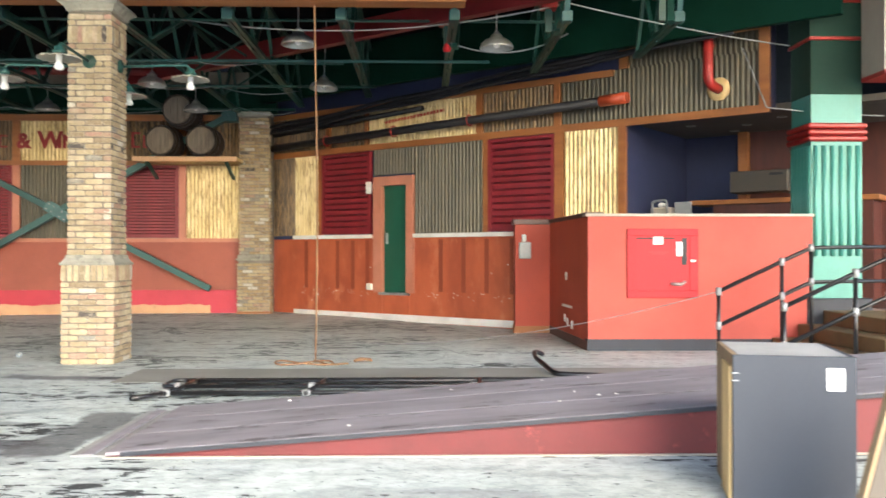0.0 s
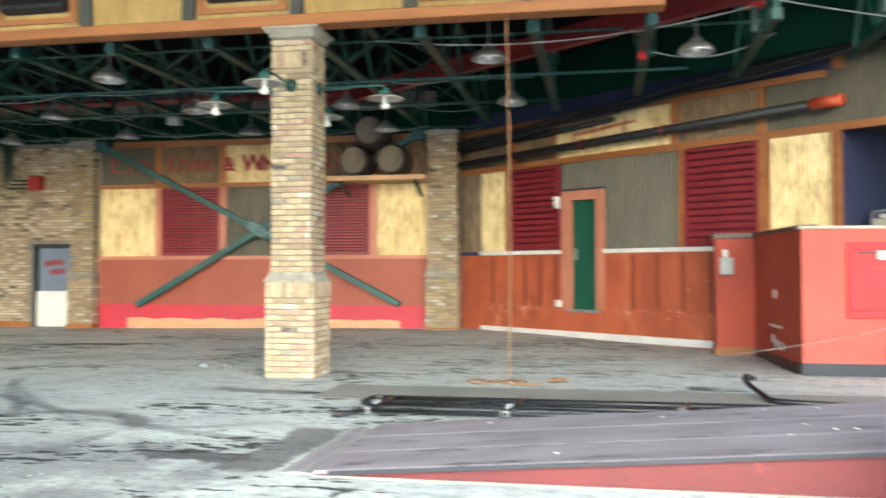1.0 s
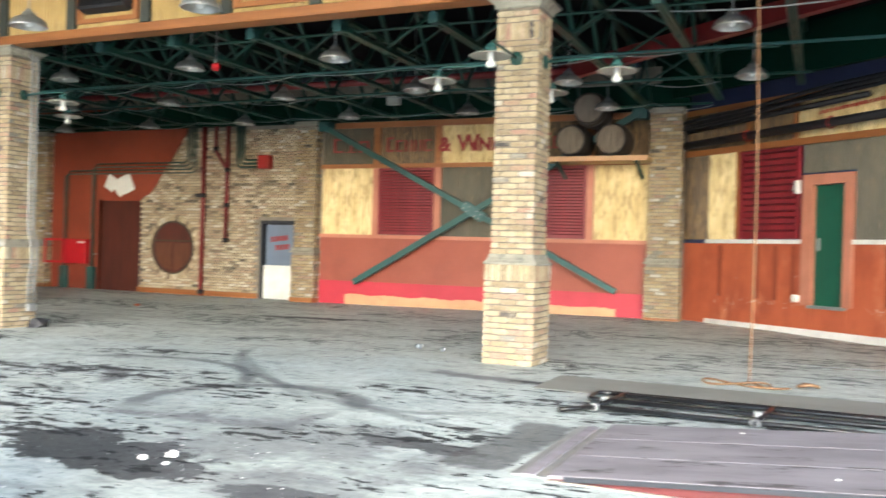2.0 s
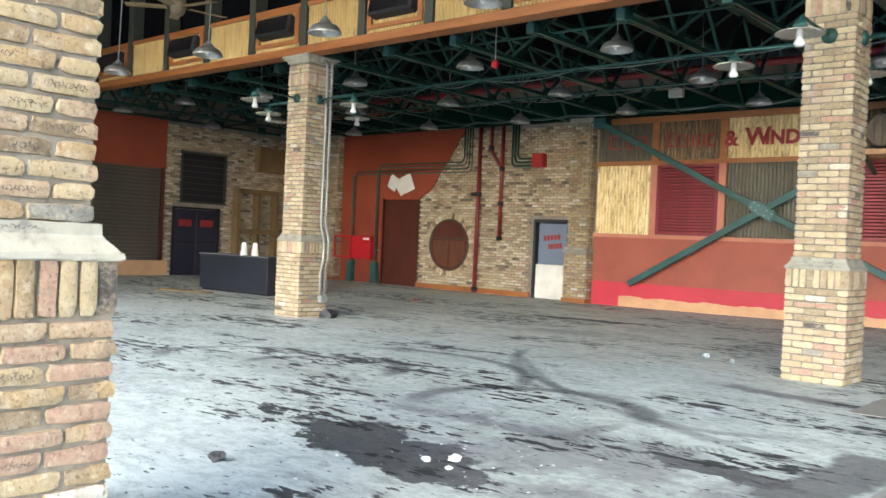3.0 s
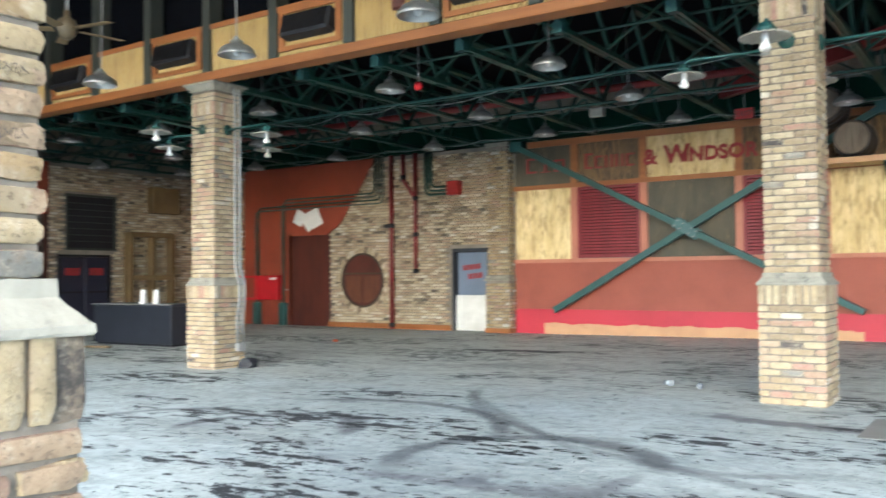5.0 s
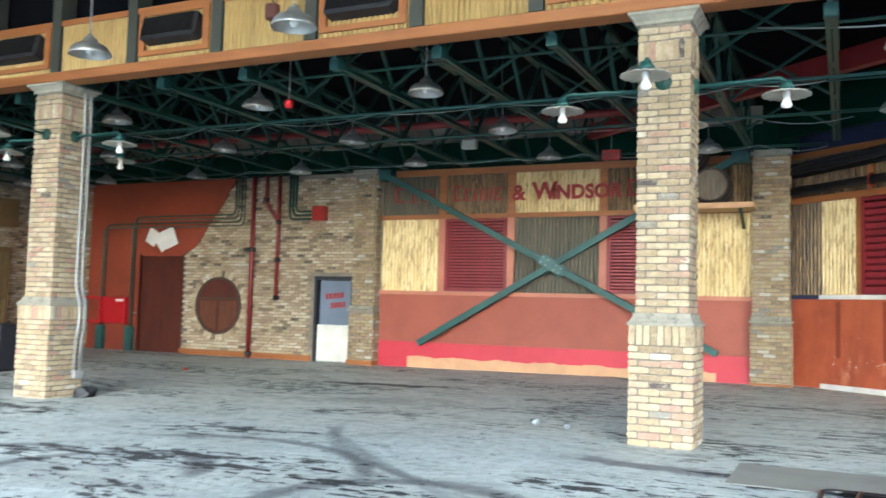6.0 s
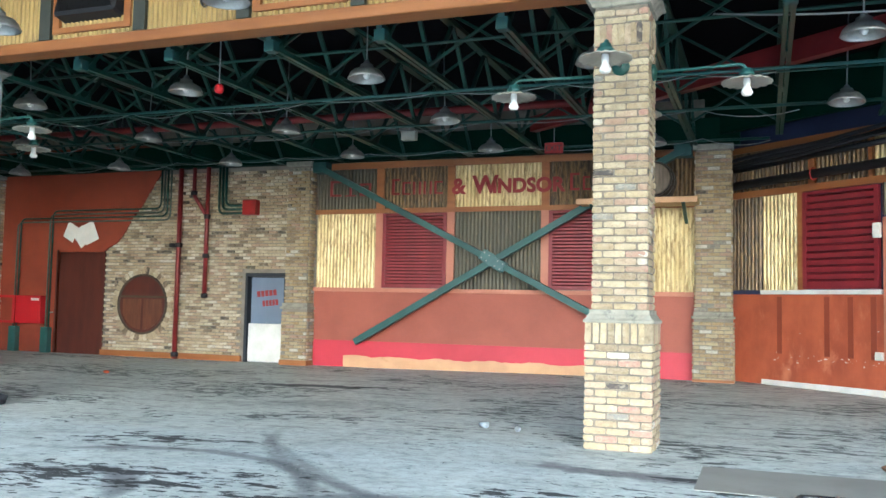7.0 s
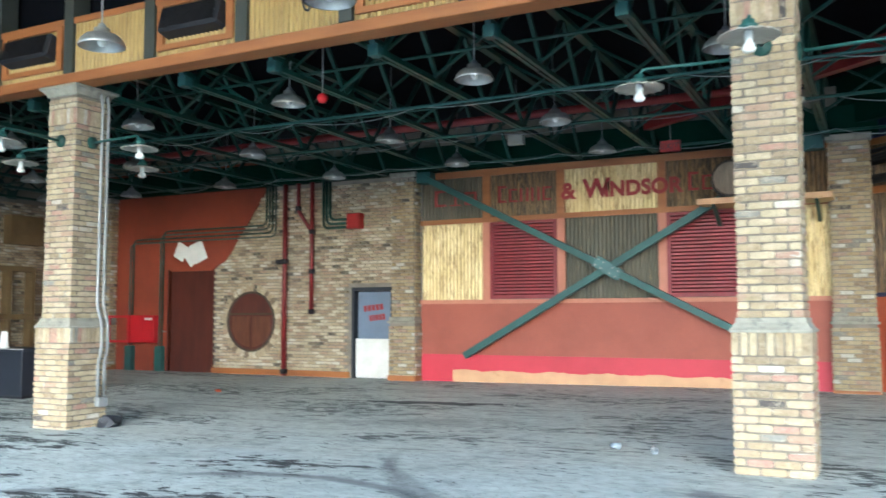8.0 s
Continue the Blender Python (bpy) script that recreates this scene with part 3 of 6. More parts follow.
def brick_field(x0, x1, z0, z1, seed, holes=(), depth=0.03, keep=None, length=0.215, course=0.0717):
    """Running-bond brick faces in the x-z plane as loose shallow blocks, facing -y."""
    rng = random.Random(seed)
    verts, faces = [], []
    rows = int((z1 - z0) / course)
    for j in range(rows):
        za, zb = z0 + j * course + 0.006, z0 + (j + 1) * course - 0.006
        x = x0 - (length / 2 if j % 2 else 0)
        while x < x1:
            a, b = max(x, x0) + 0.005, min(x + length, x1) - 0.005
            x += length
            if b - a < 0.03:
                continue
            cx, cz = (a + b) / 2, (za + zb) / 2
            if any(h[0] - 0.02 < cx < h[1] + 0.02 and h[2] < cz < h[3] for h in holes) or (keep and not keep(cx, cz)):
                continue
            d = -depth + rng.uniform(-0.006, 0.006)
            jz = [rng.uniform(-0.004, 0.004) for _ in range(4)]
            i = len(verts)
            verts += [(a, 0, za), (b, 0, za), (b, 0, zb), (a, 0, zb)]
            c = 0.006
            verts += [(a + c, d, za + c + jz[0]), (b - c, d, za + c + jz[1]), (b - c, d, zb - c + jz[2]), (a + c, d, zb - c + jz[3])]
            faces += [(i + 4, i + 5, i + 6, i + 7), (i, i + 1, i + 5, i + 4), (i + 1, i + 2, i + 6, i + 5), (i + 2, i + 3, i + 7, i + 6), (i + 3, i, i + 4, i + 7)]
    me = bpy.data.meshes.new("bricks")
    me.from_pydata(verts, [], faces)
    me.update()
    return me


def brick_cover(parent, m, *a, clay=BRICK_WALL, **k):
    me = brick_field(*a, **k)
    me.materials.append(clay)
    ob = new("bricks", me)
    ob.parent = parent
    ob.matrix_basis = m
    tagged(ob, "uneven yellow and brown bricks", kind="stuff")
    return ob


# back wall: core with a doorway, a round window and an opening
wall_back = solid("wall_back", boxes((XL - 0.3, -18.75, YB, YB + 0.35, 0, 5.3), (-17.36, -13.36, YB, YB + 0.35, 0, 5.3), (-12.3, -3.05, YB, YB + 0.35, -0.2, 5.3),
                                     (-18.75, -17.36, YB, YB + 0.35, 2.46, 5.3), (-13.36, -12.3, YB, YB + 0.35, 1.98, 5.3)),
                  WALL_MORTAR, "brick and painted back wall under a low roof", "wall", kind="structure")


def painted(x, z):
    """True where bare brick shows beside the painted area."""
    return x > -17.3 + max(0.0, (z - 2.5)) * 0.86 and (x + 16.2) ** 2 + (z - 1.23) ** 2 > 0.80 ** 2


brick_cover(wall_back, pose(0, YB, 0), -17.36, -12.25, 0.13, 4.35, 3, holes=((-13.48, -12.2, 0, 2.06),), keep=painted)
# rust-red painted part with its slanting edge
bm = bmesh.new()
edge = [(-17.36, 2.46), (-17.25, 2.56), (-17.0, 2.66), (-16.75, 2.95), (-16.55, 3.3), (-16.3, 3.55), (-16.05, 3.95), (-15.8, 4.3), (-15.75, 5.0)]
outline = [(XL, 0), (-18.75, 0), (-18.75, 2.46), *edge, (XL, 5.0)]
f = bm.faces.new([bm.verts.new((x, 0, z)) for x, z in outline])
g = bmesh.ops.extrude_face_region(bm, geom=[f])
for v in g["geom"]:
    if isinstance(v, bmesh.types.BMVert):
        v.co.y -= 0.045
bmesh.ops.recalc_face_normals(bm, faces=bm.faces)
part("painted_panel", bm, RUST_WALL, wall_back, "rust-red painted area", pose(0, YB, 0))
part("baseboard", boxes((-17.36, -13.45, YB - 0.06, YB, 0, 0.13)), ORANGE_WOOD, wall_back, "low tan timber baseboard")
# framed part with sheets, shutters and a painted dado
part("dado", boxes((-11.65, -3.68, YB - 0.03, YB, 0.0, 1.62)), WALL_RED, wall_back, "brick-red painted dado")
part("pink_band", boxes((-11.65, -3.68, YB - 0.036, YB - 0.03, 0.0, 0.56)), PINK, wall_back, "bright pink-red painted band")
bm = bmesh.new()
rng = random.Random(5)
xs = [-10.9 + 6.55 * i / 60 for i in range(61)]
low = [bm.verts.new((x, YB - 0.042, 0.0)) for x in xs]
top = [bm.verts.new((x, YB - 0.042, 0.24 + rng.uniform(-0.012, 0.012) + 0.012 * math.sin(i * 0.7))) for i, x in enumerate(xs)]
for i in range(60):
    bm.faces.new((low[i], low[i + 1], top[i + 1], top[i]))
part("tan_patch", bm, TAN, wall_back, "bare tan strip with a ragged top edge")
COLS = [(-11.62, -10.2), (-10.03, -8.6), (-8.44, -6.62), (-6.46, -5.03), (-4.88, -3.7)]
trim = [(-11.65, -3.68, YB - 0.09, YB, 1.60, 1.68), (-11.65, -3.68, YB - 0.07, YB, 3.26, 3.36), (-11.65, -3.68, YB - 0.07, YB, 4.22, 4.36)]
for (a, b), (c, d) in zip(COLS, COLS[1:]):
    trim.append((b, c, YB - 0.065, YB, 1.68, 3.26))
    trim.append((b, c, YB - 0.065, YB, 3.36, 4.22))
for r in trim:
    part("trim", boxes(r), PINK_WOOD if r[5] < 3.3 else ORANGE_WOOD, wall_back)
for i, (a, b) in enumerate(COLS):
    up = (SHEET_GREY, SHEET_BROWN, SHEET_YELLOW, SHEET_BROWN, SHEET_BROWN)[i]
    part("corrugated_sheet", corrugated(b - a, 0.86), up, wall_back, m=pose(a, YB - 0.012, 3.36))
    if i in (1, 3):
        louvre("louvre_shutter", b - a, 1.56, pose(a, YB - 0.04, 1.69), "louvre shutters", "maroon painted louvre shutter set in a salmon frame")
    else:
        part("corrugated_sheet", corrugated(b - a, 1.58), SHEET_GREY if i == 2 else SHEET_YELLOW, wall_back, m=pose(a, YB - 0.012, 1.68))

# lettering on the upper sheets: plain shapes where the firm's name stands
def glyph(kind, w, h):
    s = 0.16 * h
    bars = {0: [(0, s, 0, h), (w - s, w, 0, h)], 1: [(0, s, 0, h), (0, w, 0, s * 0.8), (0, w, h - s * 0.8, h)], 2: [(w / 2 - s / 2, w / 2 + s / 2, 0, h), (0, w, 0, s * 0.5), (0, w, h - s * 0.5, h)],
            3: [(0, s, 0, h), (w - s, w, 0, h), (0, w, 0, s), (0, w, h - s, h)]}[kind]
    return boxes(*[(a, b, -0.03, 0.0, c, d) for a, b, c, d in bars])


sign = thing("wall_sign", pose(-11.3, YB - 0.045, 3.64), "faded red raised lettering fixed across corrugated sheets", "sign")
rng = random.Random(8)
for x0, x1, n in ((0.0, 1.05, 3), (1.45, 2.65, 5), (5.25, 5.75, 2), (5.95, 6.4, 2)):
    w = (x1 - x0) / n
    for i in range(n):
        part("letter_shape", glyph(rng.choice((0, 1, 2, 3)), w * 0.74, 0.34 if i == 0 else 0.27), SIGN_RED, sign, m=pose(x0 + i * w, 0, 0))
for text, x, size, w in (("&", 2.8, 0.44, 1.0), ("W", 3.25, 0.5, 1.0), ("INDSOR", 3.66, 0.39, 1.0)):
    cu = bpy.data.curves.new("lettering", "FONT")
    cu.body, cu.size, cu.extrude, cu.offset, cu.space_character = text, size, 0.012, 0.016, 1.04
    tx = new("lettering", cu)
    tx.data.materials.append(SIGN_RED)
    tx.parent, tx.matrix_basis = sign, pose(x, -0.012, 0, 90)


def pilaster(x0, x1, m, seed):
    t = tagged(new("pilaster", mesh_of("pilaster", boxes((x0 + 0.02, x1 - 0.02, -0.25, 0, 0, 4.38), (x0 - 0.02, x1 + 0.02, -0.3, 0, 0, 1.2)), WALL_MORTAR)), "engaged brick pier with a stone ledge", "pilaster", "brick pilasters", "structure")
    t.matrix_basis = m
    for z0, z1, a, b, dy in ((0.0, 1.2, x0 - 0.03, x1 + 0.03, -0.3), (1.33, 4.3, x0, x1, -0.25)):
        brick_cover(t, pose(0, dy, 0), a, b, z0, z1, seed, clay=BRICK_NEAR)
        brick_cover(t, pose(b - 0.01, dy, 0, 0, 0, 90), 0.0, -dy, z0, z1, seed + 1, clay=BRICK_NEAR)
        brick_cover(t, pose(a + 0.01, 0, 0, 0, 0, -90), 0.0, -dy, z0, z1, seed + 2, clay=BRICK_NEAR)
    part("ledge", boxes((x0 - 0.06, x1 + 0.06, -0.36, 0, 1.2, 1.25), (x0 - 0.03, x1 + 0.03, -0.32, 0, 1.25, 1.33), bevel=0.012), LIMESTONE, t, "pale cast stone ledge")
    part("cap", boxes((x0 - 0.04, x1 + 0.04, -0.3, 0, 4.3, 4.4), bevel=0.01), LIMESTONE, t, "pale stone cap")
    part("foot", boxes((x0 - 0.05, x1 + 0.05, -0.34, 0, 0, 0.11)), ORANGE_WOOD, t, "tan timber foot board")
    return t


pilaster(-12.24, -11.68, pose(0, YB, 0), 21)
pilaster(-3.68, -3.05, pose(0, YB, 0), 31)
pilaster(-21.2, -20.6, pose(0, YB, 0), 41)

# side wall with doors, a roller shutter and a barred window
wall_side = solid("wall_side", boxes((XL - 0.35, XL, -2, YB + 0.3, 0, 6.9)), WALL_MORTAR, "dim brick side wall", "wall", kind="structure")
MS = pose(XL, 0, 0, 0, 0, 90)     # x runs along +y, -y faces the yard
brick_cover(wall_side, MS, 9.0, 18.8, 0.0, 4.35, 61, holes=((10.7, 14.1, 0, 4.4), (14.3, 16.0, 0, 2.05), (14.55, 16.12, 2.1, 3.65)))
part("red_header", boxes((XL - 0.01, XL + 0.05, 9.0, 14.1, 3.0, 4.4)), RUST_WALL, wall_side, "rust-red panel above the roller shutter")
part("tan_plinth", boxes((XL, XL + 0.06, 10.7, 14.25, 0, 0.42)), TAN, wall_side)

roller = thing("roller_shutter", MS @ pose(10.8, -0.02, 0.42), "closed dull grey-brown roller shutter", "shutter")
for gx_ in (0, 3.15):
    part("guide", boxes((gx_, gx_ + 0.1, -0.08, 0, 0, 2.6)), BROWN_DOOR, roller)
sm = mesh_of("slat", boxes((0.1, 3.15, -0.03, 0, 0, 0.1), bevel=0.012), SHUTTER_GREY)
for i in range(25):
    o = new("slat", sm)
    o.parent, o.location = roller, (0, 0, 0.104 * i)

doors = thing("double_door", MS @ pose(14.35, -0.03, 0), "closed navy-black double doors with small red notices", "door")
part("frame", boxes((0, 0.06, -0.06, 0, 0, 1.98), (1.5, 1.56, -0.06, 0, 0, 1.98), (0, 1.56, -0.06, 0, 1.92, 1.98)), BLACK, doors)
for k in (0, 1):
    d = part("leaf", boxes((0.06 + 0.72 * k + 0.006, 0.78 + 0.72 * k - 0.006, -0.05, 0, 0.01, 1.91), bevel=0.006), surf("navy_black_door", (0.016, 0.02, 0.04), (0.012, 0.015, 0.03), rough=0.45), doors)
    part("notice", boxes((0.2 + 0.72 * k, 0.62 + 0.72 * k, -0.058, -0.05, 1.42, 1.62)), SIGN_RED, d, "small red notice plate")
    part("push_bar", boxes((0.12 + 0.72 * k, 0.7 + 0.72 * k, -0.1, -0.05, 0.95, 1.0)), BLACK, d)
window = thing("barred_window", MS @ pose(14.58, -0.02, 2.1), "dark window with an olive frame and bars", "window", kind="structure")
part("pane", boxes((0.06, 1.46, 0.0, 0.02, 0.06, 1.44)), BLACK, window)
part("frame", boxes((0, 0.06, -0.05, 0.02, 0, 1.5), (1.46, 1.52, -0.05, 0.02, 0, 1.5), (0.06, 1.46, -0.05, 0.02, 0, 0.06), (0.06, 1.46, -0.05, 0.02, 1.44, 1.5)), OLIVE_POST, window)
bmb = bmesh.new()
for i in range(1, 8):
    box(bmb, 0.06, 1.46, -0.03, -0.01, 0.06 + i * 0.17, 0.08 + i * 0.17)
part("bars", bmb, OLIVE_POST, window)

rack = thing("wall_shelf", MS @ pose(16.38, -0.02, 0.2), "empty tan timber shelf frame fixed against brick", "shelf")
for r in ((0, 0.12, 0, 2.42), (1.42, 1.54, 0, 2.42), (0.75, 0.86, 0, 2.42)):
    part("upright", boxes((r[0], r[1], -0.28, 0, r[2], r[3])), SHELF_WOOD, rack)
for z in (0.0, 1.08, 2.3):
    part("board", boxes((0.12, 1.42, -0.3, 0, z, z + 0.14)), SHELF_WOOD, rack)
part("upper_cupboard", boxes((0.75, 1.7, -0.3, 0, 3.0, 3.75)), SHELF_WOOD, rack)

# ---- slanting wall ----
wall_angled = solid("wall_angled", boxes((-0.75, 2.86, 0, 0.25, 0, 3.5), (3.49, 8.11, 0, 0.25, 0, 3.5), (2.86, 3.49, 0, 0.25, 0, 0.56), (2.86, 3.49, 0, 0.25, 2.7, 3.5), (-0.75, 10.4, 0, 0.25, 3.5, 5.4)),
                    NAVY, "timber-framed slanting wall with corrugated sheets above plywood", "wall", kind="structure", m=MA)
for a, b, z in ((-0.75, 2.82, 1.66), (2.83, 3.52, 0.53), (3.53, 8.05, 1.66)):
    part("plywood_dado", boxes((a, b, -0.02, 0, 0.0, z)), PLY_RED, wall_angled, "rust-red plywood dado")
for u in (0.62, 1.55, 1.98, 2.38, 4.25, 4.78, 5.3, 5.85):
    part("batten_strip", boxes((u, u + 0.1, -0.026, -0.02, 0.62, 1.62)), PLY_DARK, wall_angled)
part("skirting", boxes((0.3, 6.1, -0.05, -0.02, 0.02, 0.15), bevel=0.006), WHITE, wall_angled, "chipped white skirting board")
for a, b in ((0.32, 2.6), (3.66, 6.2)):
    part("sill", boxes((a, b, -0.09, -0.002, 1.66, 1.735)), WHITE, wall_angled, "dirty white sill")
for a, b, mat_ in ((-0.75, 0.3, SHEET_BROWN), (0.32, 1.08, SHEET_YELLOW), (3.66, 5.3, SHEET_GREY), (6.96, 7.98, SHEET_YELLOW)):
    part("corrugated_sheet", corrugated(b - a, 1.7), mat_, wall_angled, m=pose(a, -0.012, 1.735))
part("corrugated_sheet", corrugated(1.1, 0.52), SHEET_GREY, wall_angled, m=pose(2.6, -0.012, 2.92))
for a, b, mat_ in ((-0.75, 1.3, SHEET_BROWN), (1.42, 2.4, SHEET_BROWN), (2.48, 5.15, SHEET_YELLOW), (5.28, 6.78, SHEET_BROWN), (6.9, 10.25, SHEET_GREY)):
    part("corrugated_sheet", corrugated(b - a, 0.72 if b < 9 else 0.82, amp=0.032 if b < 9 else 0.024), mat_, wall_angled, m=pose(a, -0.012, 3.55))
part("corrugated_sheet", corrugated(2.1, 0.34, amp=0.024), SHEET_GREY, wall_angled, m=pose(8.15, -0.012, 4.37))
for r in ((-0.75, 10.4, 3.43, 3.55), (-0.75, 7.9, 4.27, 4.38), (8.05, 10.4, 4.68, 4.8), (10.25, 10.4, 3.55, 4.68), (8.0, 8.15, 4.37, 4.68), (1.3, 1.42, 3.55, 4.27), (2.4, 2.48, 3.55, 4.27), (5.15, 5.28, 3.55, 4.27), (6.78, 6.9, 3.55, 4.27),
          (1.08, 1.19, 1.735, 3.43), (5.3, 5.42, 1.735, 3.43), (6.79, 6.96, 1.735, 3.43), (7.98, 8.11, 1.66, 3.43)):
    part("trim", boxes((r[0], r[1], -0.075, 0, r[2], r[3])), ORANGE_WOOD, wall_angled)
louvre("louvre_shutter", 1.37, 1.66, MA @ pose(1.19, -0.04, 1.75), "louvre shutters", "maroon painted louvre shutter above a rust-red plywood wall", 13, 0.32)
louvre("louvre_shutter", 1.37, 1.66, MA @ pose(5.42, -0.04, 1.75), "louvre shutters", "bright maroon louvre shutter beside yellow corrugated sheet", 13, 0.32)
gd = thing("green_door", MA @ pose(2.86, 0, 0.56), "closed dark green door in a salmon painted timber frame", "door")
part("frame", boxes((-0.22, 0.0, -0.09, 0.1, 0.02, 2.14), (0.63, 0.8, -0.09, 0.1, 0.02, 2.14), (-0.22, 0.8, -0.09, 0.1, 2.14, 2.32)), PINK_WOOD, gd)
leaf = part("leaf", boxes((0.005, 0.625, 0.0, 0.05, 0.02, 2.13), bevel=0.006), GREEN_DOOR, gd)
part("handle", boxes((0.08, 0.11, -0.05, 0.0, 0.98, 1.2), bevel=0.006), STEEL_GREY, leaf, "steel pull handle")
part("threshold", boxes((-0.05, 0.68, -0.12, 0.0, -0.03, 0.02)), STEEL_GREY, gd)
for u, z in ((2.5, 2.55), (2.52, 0.62)):
    b = thing("wall_box", MA @ pose(u, -0.1, z), "small grey electrical box on the door frame", "electrical box")
    part("case", boxes((0, 0.13, -0.06, 0.0, 0, 0.24 if z > 2 else 0.13), bevel=0.01), WHITE, b)

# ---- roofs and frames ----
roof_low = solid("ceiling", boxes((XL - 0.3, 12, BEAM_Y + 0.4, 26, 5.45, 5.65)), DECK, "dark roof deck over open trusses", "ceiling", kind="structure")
# Front edge is run out to y=-3, out of view, to cut sky light.
roof_high = solid("ceiling_high", boxes((XL - 0.3, 12, -3.0, BEAM_Y + 0.6, 6.9, 7.1)), DECK, "dark high roof over the front bay, extended unseen to cut daylight", "ceiling", kind="structure")
# Closes the step between roofs; its near-black colour stands for unlit space.
upper_wall = solid("wall_upper", boxes((XL - 0.3, 12, BEAM_Y + 0.3, BEAM_Y + 0.5, 5.28, 6.9)), DECK, "near-black upper wall standing in for unlit space above the beam", "wall", kind="structure")
front_lintel = solid("front_beam", boxes((XL - 0.3, 12, 1.95, 2.33, 4.42, 4.62), (-4.05, -3.8, 2.02, 2.26, 4.62, 6.9), (-12.8, -12.5, 2.02, 2.26, 4.62, 6.9)), ORANGE_WOOD, "timber beam over the front piers", "beam", kind="structure")
# Out-of-view wall, added to keep daylight off the left rear corner.
wall_light_block = solid("wall_light_block", boxes((XL, -16.6, 1.98, 2.3, 0, 4.42), (XL, -16.6, 1.98, 2.3, 4.62, 6.9)), WALL_MORTAR, "unseen plain wall added to shade the far side wall", "wall", kind="structure")
# Unseen closing wall, added and ended at y=11 to let side light in.
wall_right = solid("wall_right", boxes((12, 12.3, 11.0, 26, 0, 7.1)), NAVY, "plain dark side wall", "wall", kind="structure")

beam = tagged(new("beam", mesh_of("beam", boxes((XL, 0.78, BEAM_Y, BEAM_Y + 0.3, BEAM_Z, BEAM_Z + 0.14), bevel=0.012), ORANGE_WOOD)), "long orange-stained timber beam with mustard corrugated panels", "beam", kind="structure")
POSTS = [-5.16 - 1.455 * k for k in range(-11, 13)]
for i, (x1, x0) in enumerate(zip(POSTS, POSTS[1:])):
    if x0 < XL or x0 > 0.7:
        continue
    part("post", boxes((x0 - 0.085, x0 + 0.085, BEAM_Y - 0.012, BEAM_Y + 0.25, BEAM_Z + 0.14, 6.9)), OLIVE_POST, beam)
    part("corrugated_sheet", corrugated(x1 - x0 - 0.17, 0.66, 0.07, 0.03), SHEET_BEAM, beam, m=pose(x0 + 0.085, BEAM_Y + 0.05, BEAM_Z + 0.14))
    part("top_rail", boxes((x0 + 0.085, x1 - 0.085, BEAM_Y + 0.0, BEAM_Y + 0.12, BEAM_Z + 0.8, BEAM_Z + 0.88)), ORANGE_WOOD, beam)
    if (i % 2) == (len([p for p in POSTS if p > -10.9]) - 1) % 2:
        v = thing("speaker_box", pose((x0 + x1) / 2, BEAM_Y, BEAM_Z + 0.2), "black box loudspeaker in an orange timber frame on the beam", "loudspeaker", "beam loudspeakers")
        w = 0.5
        part("frame", boxes((-w - 0.1, w + 0.1, -0.01, 0.06, 0.0, 0.07), (-w - 0.1, w + 0.1, -0.01, 0.06, 0.55, 0.62), (-w - 0.1, -w, -0.01, 0.06, 0.07, 0.55), (w, w + 0.1, -0.01, 0.06, 0.07, 0.55)), ORANGE_WOOD, v)
        part("case", boxes((-w + 0.03, w - 0.03, -0.2, 0.12, 0.12, 0.46), bevel=0.03), BLACK, v, m=pose(0, 0, 0.02, -14))
        part("grille", boxes((-w + 0.07, w - 0.07, -0.212, -0.2, 0.15, 0.43), bevel=0.004), BLACK_TUBE, v, m=pose(0, 0, 0.02, -14))

# steel trusses of the low roof
def slant_y(x):
    return min(YB - 0.15, 18.98 - (x + 2.76) * 0.7915 - 0.75)


ZC, ZT = 4.40, 5.3
for x in POSTS:
    y1 = slant_y(x) if x > -3 else YB - 0.15
    y0 = BEAM_Y + 0.75
    if x < XL + 0.2 or y1 - y0 < 1.0:
        continue
    t = thing("roof_truss", pose(x, y0, ZC), "dark green open-web steel roof truss", "truss", "roof trusses", "structure")
    L = y1 - y0
    bm = bmesh.new()
    for s in (-0.035, 0.035):
        bar(bm, (s, -0.12, 0), (s, L, 0), 0.05, 0.06)
    part("bottom_chord", bm, GREEN_STEEL, t)
    part("top_chord", bar(bmesh.new(), (0, -0.6, ZT - ZC), (0, L, ZT - ZC), 0.12, 0.07), GREEN_STEEL, t)
    n = max(2, int(round(L / 1.5)))
    for i in range(n):
        ya, yb = L * i / n, L * (i + 1) / n
        ym = (ya + yb) / 2
        part("web", bar(bmesh.new(), (0, ya, 0), (0, ym, ZT - ZC), 0.05, 0.05), GREEN_STEEL, t)
        part("web", bar(bmesh.new(), (0, ym, ZT - ZC), (0, yb, 0), 0.05, 0.05), GREEN_STEEL, t)
        part("gusset", boxes((-0.012, 0.012, ya - 0.14, ya + 0.14, -0.06, 0.16)), GREEN_STEEL, t)
    part("end_hanger", bar(bmesh.new(), (0, -0.12, 0.0), (0, -0.5, ZT - ZC), 0.07, 0.07), TEAL_STEEL, t)
    part("end_bolt", boxes((-0.07, 0.07, -0.19, -0.05, -0.06, 0.08), bevel=0.01), TEAL_STEEL, t)
